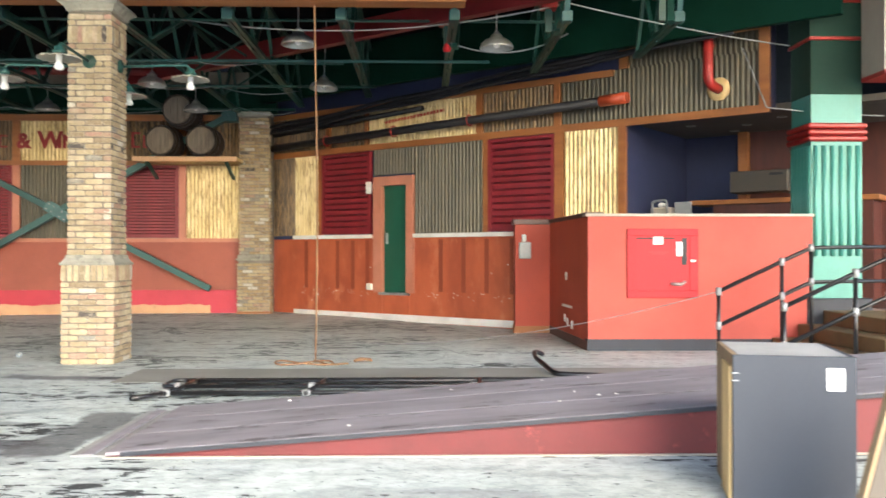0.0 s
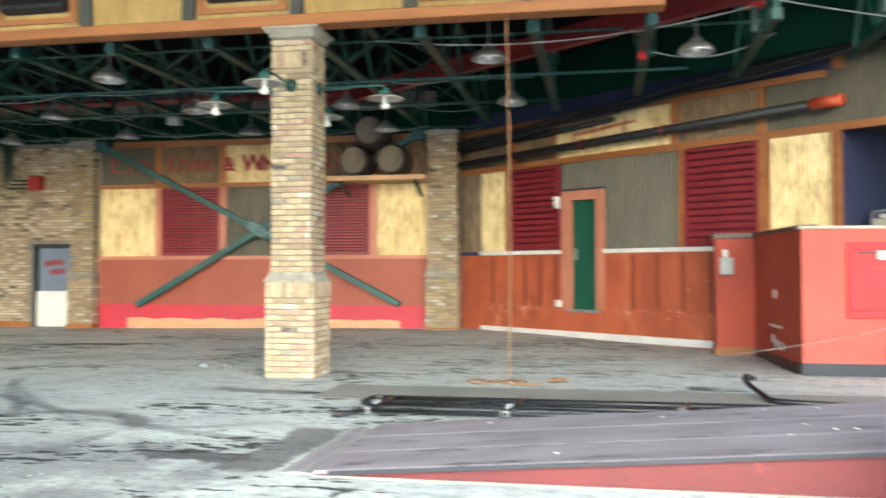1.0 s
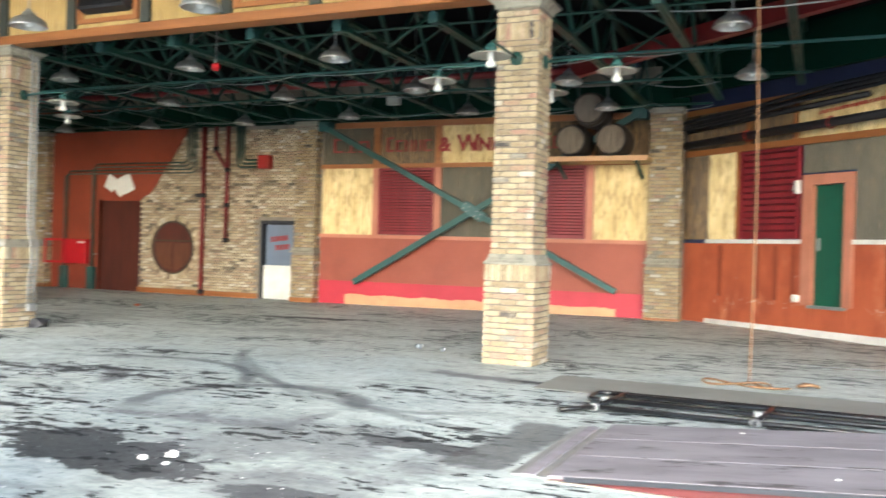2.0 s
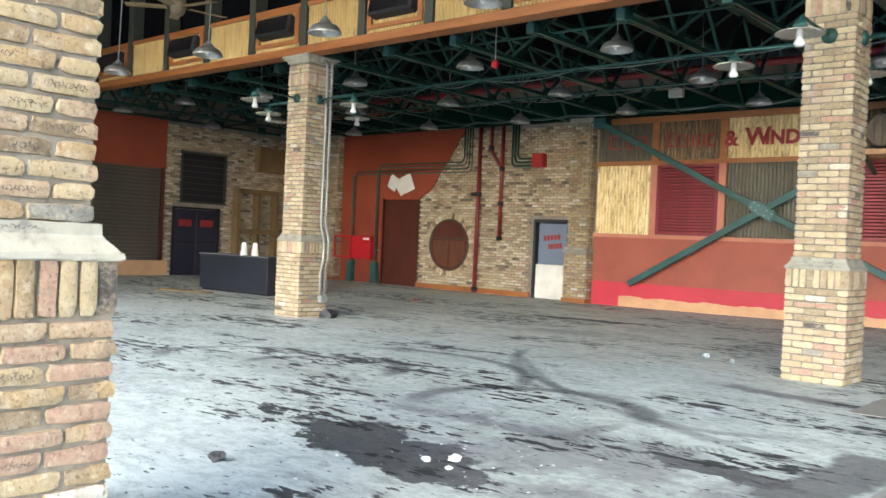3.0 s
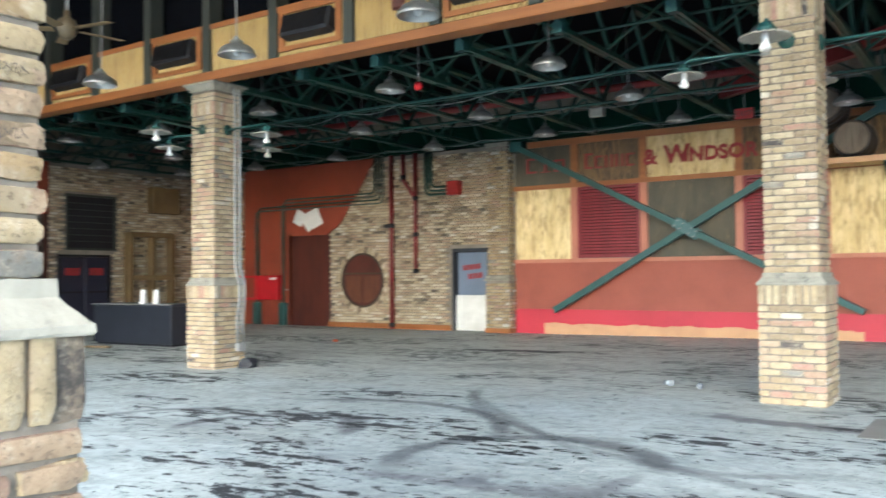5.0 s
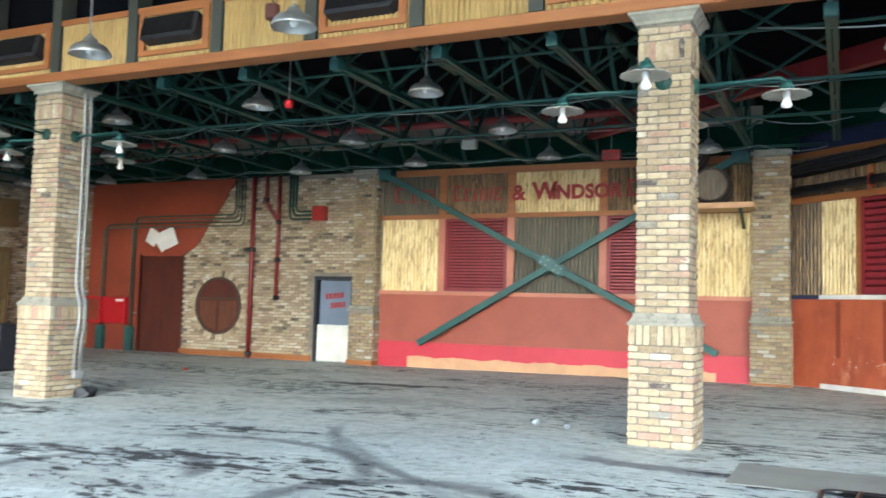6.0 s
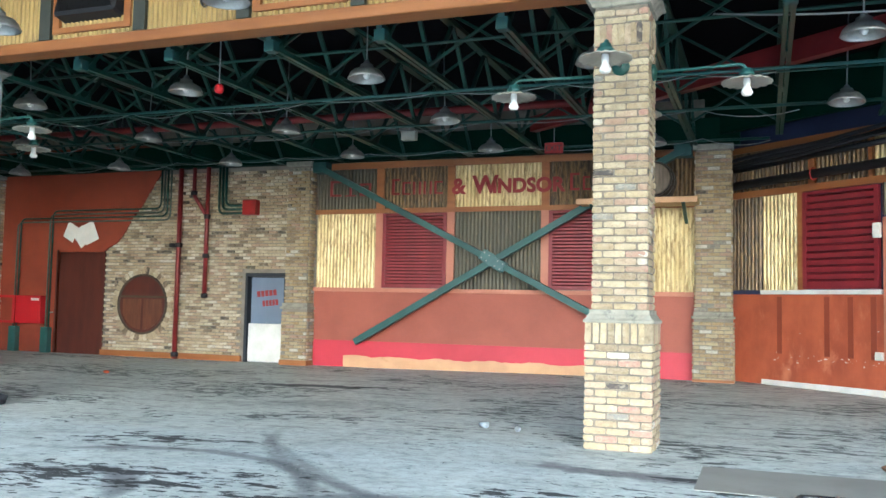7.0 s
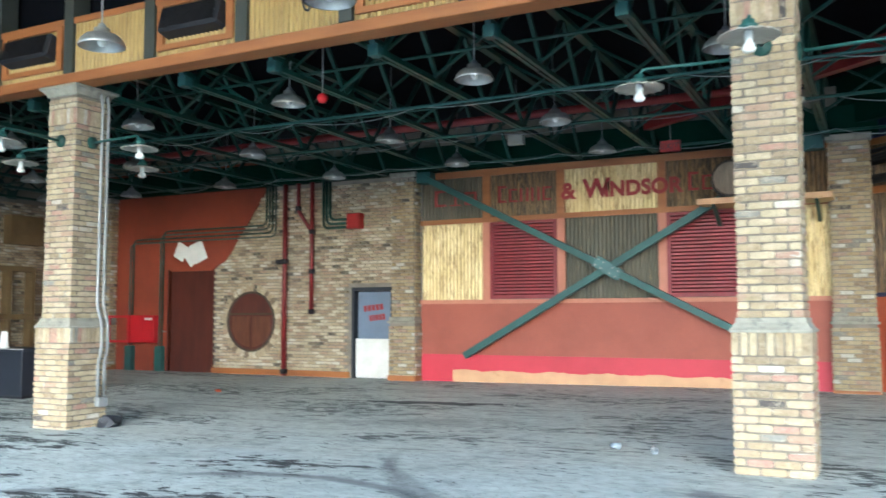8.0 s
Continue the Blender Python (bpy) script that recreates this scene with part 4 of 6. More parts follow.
for y in (12.4, 14.6, 16.8):
    s = thing("cross_bracing", pose(0, y, 0), "dark green diagonal cross bracing between trusses", "bracing", "cross bracing", "structure")
    for x1, x0 in zip(POSTS, POSTS[1:]):
        if x0 > XL and x1 < -1.0 and slant_y(x1) > y + 0.3:
            part("brace", bar(bmesh.new(), (x0, 0, ZC), (x1, 0, ZT), 0.035, 0.035), GREEN_STEEL, s)
            part("brace", bar(bmesh.new(), (x0, 0.04, ZT), (x1, 0.04, ZC), 0.035, 0.035), GREEN_STEEL, s)
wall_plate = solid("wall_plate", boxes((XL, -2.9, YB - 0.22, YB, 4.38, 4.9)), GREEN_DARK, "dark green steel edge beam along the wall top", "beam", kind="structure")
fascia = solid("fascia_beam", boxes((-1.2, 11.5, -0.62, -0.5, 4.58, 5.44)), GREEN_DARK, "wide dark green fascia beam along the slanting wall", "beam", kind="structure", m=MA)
red_beam = solid("red_roof_beam", boxes((-2.2, 9.0, -3.4, -3.25, 4.62, 4.9)), DARK_RED_PIPE, "red painted roof beam running aslant under the deck", "beam", kind="structure", m=MA)
red_main = solid("red_sprinkler_main", tube(bmesh.new(), [(-22.5, 16.3, 4.78), (-4.4, 16.3, 4.78)], 0.07, 12), DARK_RED_PIPE, "red sprinkler main under the trusses", "pipe")
for y, z, r, x0, x1, mt in ((13.45, 4.36, 0.024, -22, 1.3, TEAL_STEEL), (13.6, 4.35, 0.014, -22, -1.0, GREEN_STEEL), (15.5, 4.36, 0.026, -22, -0.6, GREEN_STEEL), (17.9, 4.34, 0.024, -22, -2.4, GREEN_STEEL), (12.2, 4.66, 0.022, -22, 2.2, GREEN_STEEL)):
    solid("roof_conduit", tube(bmesh.new(), [(x0, y, z), (x1, y, z)], r, 8), mt, "long green conduit slung under the trusses", "conduit", "roof conduits")
for y, k in ((13.5, 5), (15.55, 9), (17.85, 13)):
    rng = random.Random(k)
    pts = []
    x = -18.0
    while x < -2.5:
        w = rng.uniform(1.2, 2.2)
        pts += sag((x, y, 4.37), (x + w, y, 4.37), rng.uniform(0.05, 0.16), 6)[:-1]
        x += w
    solid("loose_cable", tube(bmesh.new(), pts, 0.0065, 5), STEEL_GREY, "pale cable drooping between trusses", "cable", "loose cables")

# white chips and scrapes along the slanting plywood
rng = random.Random(19)
bm = bmesh.new()
for k in range(90):
    u = rng.uniform(0.5, 5.9)
    if 2.6 < u < 3.7:
        continue
    z = 0.55 + rng.gauss(0, 0.035) if rng.random() < 0.8 else rng.uniform(0.2, 1.2)
    s = rng.uniform(0.004, 0.016)
    box(bm, u, u + s * rng.uniform(1, 3), -0.0225, -0.02, z, z + s)
chips = part("paint_chips", bm, WHITE, wall_angled, "tiny white chips along the plywood")
chips["kind"] = "stuff"

# ---- piers ----
def rough_brick(l, d, h, rng, clay=None):
    """A worn brick: uneven faces and rounded, chipped edges, centred."""
    bm = bmesh.new()
    bmesh.ops.create_cube(bm, size=2.0)
    bmesh.ops.subdivide_edges(bm, edges=bm.edges[:], cuts=2, use_grid_fill=True)
    half = Vector((l / 2, d / 2, h / 2))
    for v in bm.verts:
        p = v.co.copy()
        n_edge = sum(abs(c) > 0.99 for c in p)
        inner = Vector([c if abs(c) > 0.99 else c * (1.0 + 1.6 * (1 - 0.02 / max(q, 0.021))) * (0.8 if q > 0.06 else 0.62) for c, q in zip(p, half)])
        q = Vector((max(-1, min(1, inner.x)) * half.x, max(-1, min(1, inner.y)) * half.y, max(-1, min(1, inner.z)) * half.z))
        cut = {1: 0.0, 2: 0.0035, 3: 0.0065}[n_edge]
        q = Vector([c - math.copysign(min(cut, abs(c)), c) if abs(k) > 0.99 else c for c, k in zip(q, p)])
        v.co = q + Vector((rng.uniform(-1, 1), rng.uniform(-1, 1), rng.uniform(-1, 1))) * 0.0042
    for f in bm.faces:
        f.smooth = True
    me = mesh_of("brick", bm, clay or BRICK)
    me.set_sharp_from_angle(angle=radians(32))
    return me


rng = random.Random(77)
BL, BH, CO = 0.208, 0.0618, 0.0717
def brick_set(clay):
    return {"full": [rough_brick(BL, 0.098, BH, rng, clay) for _ in range(14)], "half": [rough_brick(0.098, 0.098, BH, rng, clay) for _ in range(6)],
            "soldier": [rough_brick(0.063, 0.098, BL, rng, clay) for _ in range(8)]}


YELLOW_SET, BUFF_SET = brick_set(BRICK), brick_set(BRICK_NEAR)



def course_places(w, odd):
    """Places of one course round a square pier of width w: (mesh kind, pose in plan)."""
    out = []
    h = w / 2
    for q in range(4):
        r = Matrix.Rotation(math.radians(90 * q), 4, "Z")
        first = odd ^ (q % 2)
        run = (w - (0.0 if first else 0.108))
        start = -h if first else -h + 0.108
        # bricks laid from one corner; the next face laps over the other end
        n = int(run / 0.2155)
        rest = run - n * 0.2155
        xx = start
        k = 1.0 if rest > 0.07 else run / (n * 0.2155)
        for i in range(n):
            out.append(("full", r @ pose(xx + 0.1055 * k, -h + 0.049, 0) @ Matrix.Diagonal((k, 1, 1, 1))))
            xx += 0.2155 * k
        if rest > 0.07:
            out.append(("half", r @ pose(xx + rest / 2, -h + 0.049, 0) @ Matrix.Diagonal((max(0.3, (rest - 0.01) / 0.098), 1, 1, 1))))
    return out


def pier(x, y, label, near, top=4.3, sunk=0, WB=0.648, WS=0.54, bricks=YELLOW_SET):
    """A brick pier: wide base, stone ledge, shaft, capital. near: bricks that are parts of their own lie between these heights."""
    t = thing("brick_pier", pose(x, y, 0), label, "pier", "brick piers")
    hb, hs = WB / 2 - 0.015, WS / 2 - 0.015
    part("core", boxes((-hb, hb, -hb, hb, -sunk * CO, 1.21), (-hs, hs, -hs, hs, 1.3, top)), MORTAR, t, "recessed grey mortar")
    rng = random.Random(int(abs(x) * 100 + y * 10))
    rest_v, rest_f = [], []
    count = 0

    def lay(kind, m):
        nonlocal count
        me = rng.choice(bricks[kind])
        m = m @ pose(rng.uniform(-0.002, 0.002), rng.uniform(-0.006, 0.004), rng.uniform(-0.002, 0.002), rng.uniform(-1, 1), 0, rng.uniform(-0.7, 0.7))
        if near[0] < m.translation.z < near[1] and count < 300:
            ob = new("brick", me)
            ob.parent = t
            ob.matrix_basis = m
            count += 1
        else:
            i = len(rest_v)
            rest_v.extend([tuple(m @ v.co) for v in me.vertices])
            rest_f.extend([tuple(i + k for k in p.vertices) for p in me.polygons])

    z = -sunk * CO
    for j in range(14 + sunk):
        for kind, m in course_places(WB, j % 2 == 0):
            lay(kind, Matrix.Translation((0, 0, z + CO / 2)) @ m)
        z += CO
    for q in range(4):
        r = Matrix.Rotation(math.radians(90 * q), 4, "Z")
        n = 8 if WB < 0.7 else 9
        for i in range(n):
            lay("soldier", r @ pose(-WB / 2 + 0.036 + i * (WB - 0.072) / (n - 0.0), -WB / 2 + 0.045, z + 0.109))
    z = 1.325
    j = 0
    while z + CO < top - 0.02:
        if z > 3.6 and j % 9 == 0 and z < top - 0.3:
            for q in range(4):
                r = Matrix.Rotation(math.radians(90 * q), 4, "Z")
                for i in range(8):
                    lay("soldier", r @ pose(-WS / 2 + 0.036 + i * (WS - 0.072) / 8, -WS / 2 + 0.045, z + 0.106))
            z += 3 * CO
        else:
            for kind, m in course_places(WS, j % 2 == 0):
                lay(kind, Matrix.Translation((0, 0, z + CO / 2)) @ m)
            z += CO
        j += 1
    me = bpy.data.meshes.new("bricks")
    me.from_pydata(rest_v, [], rest_f)
    me.materials.append(bricks["full"][0].materials[0])
    me.polygons.foreach_set("use_smooth", [True] * len(me.polygons))
    me.update()
    me.set_sharp_from_angle(angle=radians(32))
    ob = new("bricks", me)
    ob.parent = t
    tagged(ob, kind="stuff")
    # stone ledge: lip, cove, upright
    bm = bmesh.new()
    lb, ls = WB / 2, WS / 2
    prof = [(lb - 0.01, 1.2), (lb + 0.009, 1.202), (lb + 0.013, 1.209), (lb + 0.012, 1.226), (lb + 0.002, 1.234), (lb - 0.012, 1.25), (ls + 0.03, 1.27), (ls + 0.017, 1.288), (ls + 0.015, 1.328), (ls - 0.02, 1.331)]
    side_pts = [-1 + 2 * k / 12 for k in range(12)]
    square = [(a, -1) for a in side_pts] + [(1, a) for a in side_pts] + [(-a, 1) for a in side_pts] + [(-1, -a) for a in side_pts]
    rings = [[bm.verts.new((sx * (r + rng.uniform(-0.0022, 0.0012)), sy * (r + rng.uniform(-0.0022, 0.0012)), zz + rng.uniform(-0.002, 0.002))) for sx, sy in square] for r, zz in prof]
    for u, v in zip(rings, rings[1:]):
        for k in range(48):
            bm.faces.new((u[k], u[(k + 1) % 48], v[(k + 1) % 48], v[k]))
    part("ledge", bm, LIMESTONE, t, "pale moulded stone ledge")
    bm = bmesh.new()
    prof = [(WS / 2 - 0.01, top - 0.01), (WS / 2 + 0.015, top), (WS / 2 + 0.02, top + 0.03), (0.33, top + 0.075), (0.36, top + 0.09), (0.36, top + 0.12), (0.2, top + 0.122)]
    rings = [[bm.verts.new((sx * r, sy * r, zz)) for sx, sy in ((-1, -1), (1, -1), (1, 1), (-1, 1))] for r, zz in prof]
    for u, v in zip(rings, rings[1:]):
        for k in range(4):
            bm.faces.new((u[k], u[(k + 1) % 4], v[(k + 1) % 4], v[k]))
    part("capital", bm, LIMESTONE, t, "pale stone capital")
    return t


P1 = (-3.80, 10.76)
P2 = (-12.63, 10.76)
P0 = (-3.935, 2.145)
pier(*P1, "yellow brick pier with a stone ledge under the timber beam", (0.0, 1.7))
pier(*P2, "yellow brick pier with grey conduits on one side", (-0.2, 1.7), sunk=2)
p0 = pier(*P0, "yellow and pink brick pier with scribbled marks on its bricks", (0.45, 2.2), WB=0.71, WS=0.585, bricks=BUFF_SET)
# scribbles on the near pier: one unreadable wavering stroke each
def scribble(x, y0, z, length, height, lean=0.0):
    loops = max(2, int(length / 0.017))
    tall = [rng.uniform(0.45, 1.0) for _ in range(loops + 1)]
    pts = []
    for k in range(loops * 8 + 1):
        u = k / (loops * 8)
        a = 2 * math.pi * u * loops
        h = 0.5 * height * tall[int(u * loops)] * math.sin(a)
        pts.append((x - lean * h, y0 + length * u + 0.0055 * math.cos(a * 1.5 + y0 * 30), z + h))
    part("scribble", tube(bmesh.new(), pts, 0.0009, 4), INK, p0, "illegible ink scribble")


rng = random.Random(15)
for z0, w, rows, start, share in ((1.325, 0.585, 13, 0, 0.5), (0.0, 0.71, 14, 7, 0.35)):
    for j in range(start, rows):
        for kind, m in course_places(w, j % 2 == 0):
            if kind == "full" and m.translation.x > w / 2 - 0.06 and rng.random() < share:
                long = rng.uniform(0.08, 0.16)
                scribble(w / 2 + 0.0035, m.translation.y - long / 2, z0 + CO * (j + 0.5), long, rng.uniform(0.018, 0.032))
for z, x, lean, runs in ((1.309, 0.3085, 0.0, ((-0.24, 0.02), (-0.2, 0.12), (-0.06, 0.1), (0.06, 0.03))), (1.25, 0.333, 0.8, ((-0.31, 0.03), (-0.26, 0.13), (-0.1, 0.07), (0.0, 0.06), (0.1, 0.13)))):
    for y0, long in runs:
        scribble(x, y0, z, long, 0.017, lean)


# ---- lamps ----
def pendant(stem):
    t = thing("pendant_lamp", UP, "galvanised dome pendant lamp on a thin rod", "lamp", "pendant lamps")
    bm = bmesh.new()
    lathe(bm, [(0.235, 0.0), (0.242, 0.008), (0.232, 0.03), (0.215, 0.07), (0.17, 0.115), (0.1, 0.145), (0.085, 0.15), (0.08, 0.19), (0.05, 0.2)], 24)
    lathe(bm, [(0.225, 0.004), (0.205, 0.06), (0.16, 0.105), (0.03, 0.13)], 24)
    part("shade", bm, GALV, t)
    bm = bmesh.new()
    lathe(bm, [(0.05, 0.195), (0.045, 0.215), (0.03, 0.24), (0.012, 0.255)], 14)
    part("neck", bm, STEEL_GREY, t)
    part("rod", tube(bmesh.new(), [(0, 0, 0.23), (0, 0, stem)], 0.009, 6), STEEL_GREY, t)
    bm = bmesh.new()
    lathe(bm, [(0.001, 0.0), (0.03, 0.012), (0.045, 0.045), (0.03, 0.08), (0.02, 0.11)], 12)
    part("bulb", bm, BULB, t)
    return t


first = pendant(5.45 - 4.22)
first.location = (-1.5, 12.1, 4.28)
rng = random.Random(2)
for ix in range(8):
    for iy, y in enumerate((12.1, 14.75, 17.4)):
        x = -1.5 - 2.87 * ix
        if (ix, iy) == (0, 0) or (ix == 0 and iy == 2):
            continue
        copy_thing(first, pose(x + rng.uniform(-0.05, 0.05), y + rng.uniform(-0.05, 0.05), 4.22 + rng.uniform(-0.05, 0.05), rng.uniform(-3, 3), rng.uniform(-3, 3)))
copy_thing(first, pose(1.3, 12.1, 4.25))
high = pendant(6.9 - 4.15)
high.location = (-7.25, 8.9, 4.15)
for x in (-10.1, -12.98, -15.9):
    copy_thing(high, pose(x, 8.9, 4.15, rng.uniform(-2, 2)))


def arm_lamp():
    """A wall-arm lamp: rosette, arm, fluted flat shade, white bulb. It points along -y."""
    t = thing("arm_lamp", UP, "green arm lamp with a scalloped white shade and white bulb", "lamp", "arm lamps")
    bm = bmesh.new()
    lathe(bm, [(0.001, 0.0), (0.03, 0.02), (0.075, 0.03), (0.085, 0.05), (0.085, 0.06)], 16, m=pose(0, -0.33, 0, -90))
    part("rosette", bm, GREEN_STEEL, t)
    part("arm", tube(bmesh.new(), bend([(0, -0.28, 0), (0, -1.13, 0.02), (0, -1.15, -0.1)], 0.06), 0.017, 8), TEAL_STEEL, t)
    bm = bmesh.new()
    lathe(bm, [(0.02, -0.02), (0.05, -0.03), (0.055, -0.06), (0.075, -0.075), (0.07, -0.1), (0.05, -0.11)], 14, m=pose(0, -1.15, 0))
    part("socket", bm, TEAL_STEEL, t)
    bm = bmesh.new()
    lathe(bm, [(0.05, -0.105), (0.12, -0.125), (0.2, -0.15), (0.235, -0.165), (0.235, -0.172), (0.19, -0.158), (0.05, -0.125)], 32, m=pose(0, -1.15, 0), wave=0.012)
    part("shade", bm, ENAMEL, t)
    bm = bmesh.new()
    lathe(bm, [(0.03, -0.12), (0.035, -0.16), (0.03, -0.2), (0.045, -0.235), (0.055, -0.26), (0.04, -0.285), (0.001, -0.29)], 14, m=pose(0, -1.15, 0))
    part("bulb", bm, BULB, t)
    return t


al = arm_lamp()
al.matrix_basis = pose(P1[0], P1[1], 3.68)
for px, py in (P1, P2):
    for a in (0, 90, 180, 270):
        if (px, a) != (P1[0], 0):
            copy_thing(al, pose(px, py, 3.68, 0, 0, a))

# ---- braces on the framed wall ----
PLATE_STEEL = surf("grey_blue_plate", (0.065, 0.15, 0.15), (0.045, 0.11, 0.112), 5.0, rough=0.45)
br = thing("cross_brace", pose(0, YB - 0.3, 0), "teal painted steel cross brace with a bolted centre plate", "brace")
C = Vector((-7.52, 0, 2.24))
ends = [Vector((-11.45, 0, 4.25)), Vector((-10.5, 0, 0.55)), Vector((-4.3, 0, 0.6)), Vector((-3.9, 0, 4.3))]
part("arm", bar(bmesh.new(), ends[1], ends[3], 0.13, 0.13), TEAL_STEEL, br)
for e in (ends[0], ends[2]):
    part("arm", bar(bmesh.new(), C + (e - C).normalized() * 0.16, e, 0.13, 0.12), TEAL_STEEL, br)
pl = part("centre_plate", boxes((-0.27, 0.27, -0.09, -0.075, -0.11, 0.11), (-0.27, 0.27, 0.075, 0.09, -0.11, 0.11), bevel=0.004), PLATE_STEEL, br, "grey-blue bolted steel plate", m=pose(C.x, 0, C.z, 0, 32, 0))
for sx in (-0.22, -0.1, 0.1, 0.22):
    for sz in (-0.06, 0.06):
        part("bolt", boxes((sx - 0.014, sx + 0.014, -0.108, -0.09, sz - 0.014, sz + 0.014), bevel=0.004), STEEL_GREY, pl)
for e in (ends[0], ends[3]):
    part("end_plate", boxes((e.x - 0.16, e.x + 0.16, -0.02, 0.3, e.z - 0.11, e.z + 0.11)), TEAL_STEEL, br)

# ---- barrels on their shelf ----
shelf = thing("barrel_shelf", pose(-5.75, 17.9, 3.28), "pale plank shelf on brackets holding barrels", "shelf")
part("board", boxes((0, 2.15, 0, 0.88, 0, 0.07), bevel=0.008), PINE, shelf)
part("nosing", boxes((0, 2.15, -0.025, 0, -0.02, 0.08)), TAN, shelf)
for x in (0.25, 1.9):
    part("bracket", bar(bmesh.new(), (x, 0.1, 0), (x, 0.85, -0.3), 0.06, 0.06), GREEN_STEEL, shelf)


def barrel(label):
    """Lying with its head towards -y; origin under its belly."""
    t = thing("barrel", UP, label, "barrel", "barrels")
    q = pose(0, 0, 0.355, -90)
    n = 20
    bm = bmesh.new()
    prof = [(0.305 + 0.05 * (1 - (2 * i / 10 - 1) ** 2), 0.88 * i / 10) for i in range(11)]
    lathe(bm, prof, n, m=q)
    lathe(bm, [(0.305, 0.0), (0.285, 0.0), (0.282, 0.035)], n, m=q)
    part("shell", bm, BARREL_WOOD, t)
    for k, w in enumerate((-0.21, -0.07, 0.07, 0.21)):
        half = math.sqrt(max(0.01, 0.282 ** 2 - w * w))
        part("head_board", boxes((w - 0.068, w + 0.068, 0.028, 0.05, 0.355 - half * (0.75 if abs(w) > 0.2 else 0.98), 0.355 + half * (0.75 if abs(w) > 0.2 else 0.98))), BARREL_HEAD, t)
    bm = bmesh.new()
    lathe(bm, [(0.001, 0.045), (0.282, 0.045)], n, m=q)
    part("head", bm, BARREL_HEAD, t)
    for z0 in (0.02, 0.2, 0.62, 0.82):
        bm = bmesh.new()
        r = [0.305 + 0.05 * (1 - (2 * z / 0.88 - 1) ** 2) + 0.005 for z in (z0, z0 + 0.045)]
        lathe(bm, [(r[0] - 0.005, z0), (r[0], z0), (r[1], z0 + 0.045), (r[1] - 0.005, z0 + 0.045)], n, m=q)
        part("hoop", bm, BLACK_TUBE, t)
    return t


b0 = barrel("dark oak barrel with a weathered grey head on the wall shelf")
b0.matrix_basis = pose(-5.2, 17.93, 3.35)
copy_thing(b0, pose(-4.36, 17.93, 3.35))
tagged(copy_thing(b0, pose(-4.78, 17.7, 3.35 + 0.6)), "dark oak barrel stacked on top of two others")

# ---- brick wall fittings ----
rd = thing("grey_door", pose(-13.36, YB, 0), "blue-grey door with a white lower half, slightly ajar", "door")
part("frame", boxes((0, 0.07, -0.08, 0.12, 0, 1.98), (0.99, 1.06, -0.08, 0.12, 0, 1.98), (0.07, 0.99, -0.08, 0.12, 1.9, 1.98)), CHARCOAL, rd)
lf = part("leaf", boxes((0.0, 0.86, -0.02, 0.02, 0.01, 1.88), bevel=0.005), BLUE_GREY_DOOR, rd, m=pose(0.13, 0.0, 0, 0, 0, 3))
part("kick_panel", boxes((-0.04, 0.83, -0.05, -0.024, 0.02, 0.86), bevel=0.004), WHITE, lf, "white board over the lower half")
for z, x0, x1 in ((1.42, 0.3, 0.8), (1.2, 0.42, 0.82)):
    bm = bmesh.new()
    n = 5
    for i in range(n):
        w = (x1 - x0) / n
        box(bm, x0 + i * w, x0 + i * w + w * 0.8, -0.026, -0.02, z, z + 0.13)
    part("red_marking", bm, SIGN_RED, lf, "unreadable red lettering bars", m=pose(0, 0, 0, 0, -6, 0))
# Black sheet standing in for the unlit space behind the door.
part("dark_backing", boxes((-0.0, 1.06, 0.3, 0.34, 0, 1.98)), BLACK, rd)

rw = thing("round_window", pose(-16.2, YB - 0.0, 1.23), "round brown timber window in a ring of bricks", "window", kind="structure")
bm = bmesh.new()
lathe(bm, [(0.001, 0.0), (0.66, 0.0)], 36, m=pose(0, -0.012, 0, 90))
part("pane", bm, BROWN_DOOR, rw)
bm = bmesh.new()
lathe(bm, [(0.66, 0.0), (0.66, 0.05), (0.7, 0.06), (0.715, 0.0)], 36, m=pose(0, 0, 0, 90))
part("ring", bm, surf("grey_brown_ring", (0.075, 0.052, 0.036), (0.05, 0.036, 0.026), rough=0.7), rw)
TIMBER = surf("reddish_brown_panel", (0.13, 0.045, 0.022), (0.09, 0.03, 0.015), 3.0, (5, 5, 0.7), 0.5)
for x0, x1 in ((-0.56, -0.04), (0.04, 0.56)):
    bm = bmesh.new()
    pts = []
    for i in range(13):
        x = x0 + (x1 - x0) * i / 12
        pts.append((x, -math.sqrt(max(0.0, 0.6 ** 2 - x * x))))
    f = bm.faces.new([bm.verts.new((x, -0.03, z)) for x, z in pts] + [bm.verts.new((x1, -0.03, 0.12)), bm.verts.new((x0, -0.03, 0.12))])
    g = bmesh.ops.extrude_face_region(bm, geom=[f])
    for v in g["geom"]:
        if isinstance(v, bmesh.types.BMVert):
            v.co.y += 0.015
    bmesh.ops.recalc_face_normals(bm, faces=bm.faces)
    part("panel", bm, TIMBER, rw)
part("rail", boxes((-0.64, 0.64, -0.05, -0.012, 0.15, 0.2)), bpy.data.materials["grey_brown_ring"], rw)
RB = [rough_brick(0.2, 0.05, 0.066, random.Random(k)) for k in range(3)]
for me in RB:
    me.materials[0] = BRICK_WALL
for i in range(40):
    a = 2 * math.pi * i / 40
    o = new("brick", RB[i % 3])
    o.parent = rw
    o.matrix_basis = pose(0.79 * math.cos(a), -0.012, 0.79 * math.sin(a), 0, -math.degrees(a)) @ Matrix.Diagonal((0.8, 1, 1.7, 1))

door_b = thing("brown_door", pose(-18.75, YB, 0), "dark brown red door set back in an opening", "door")
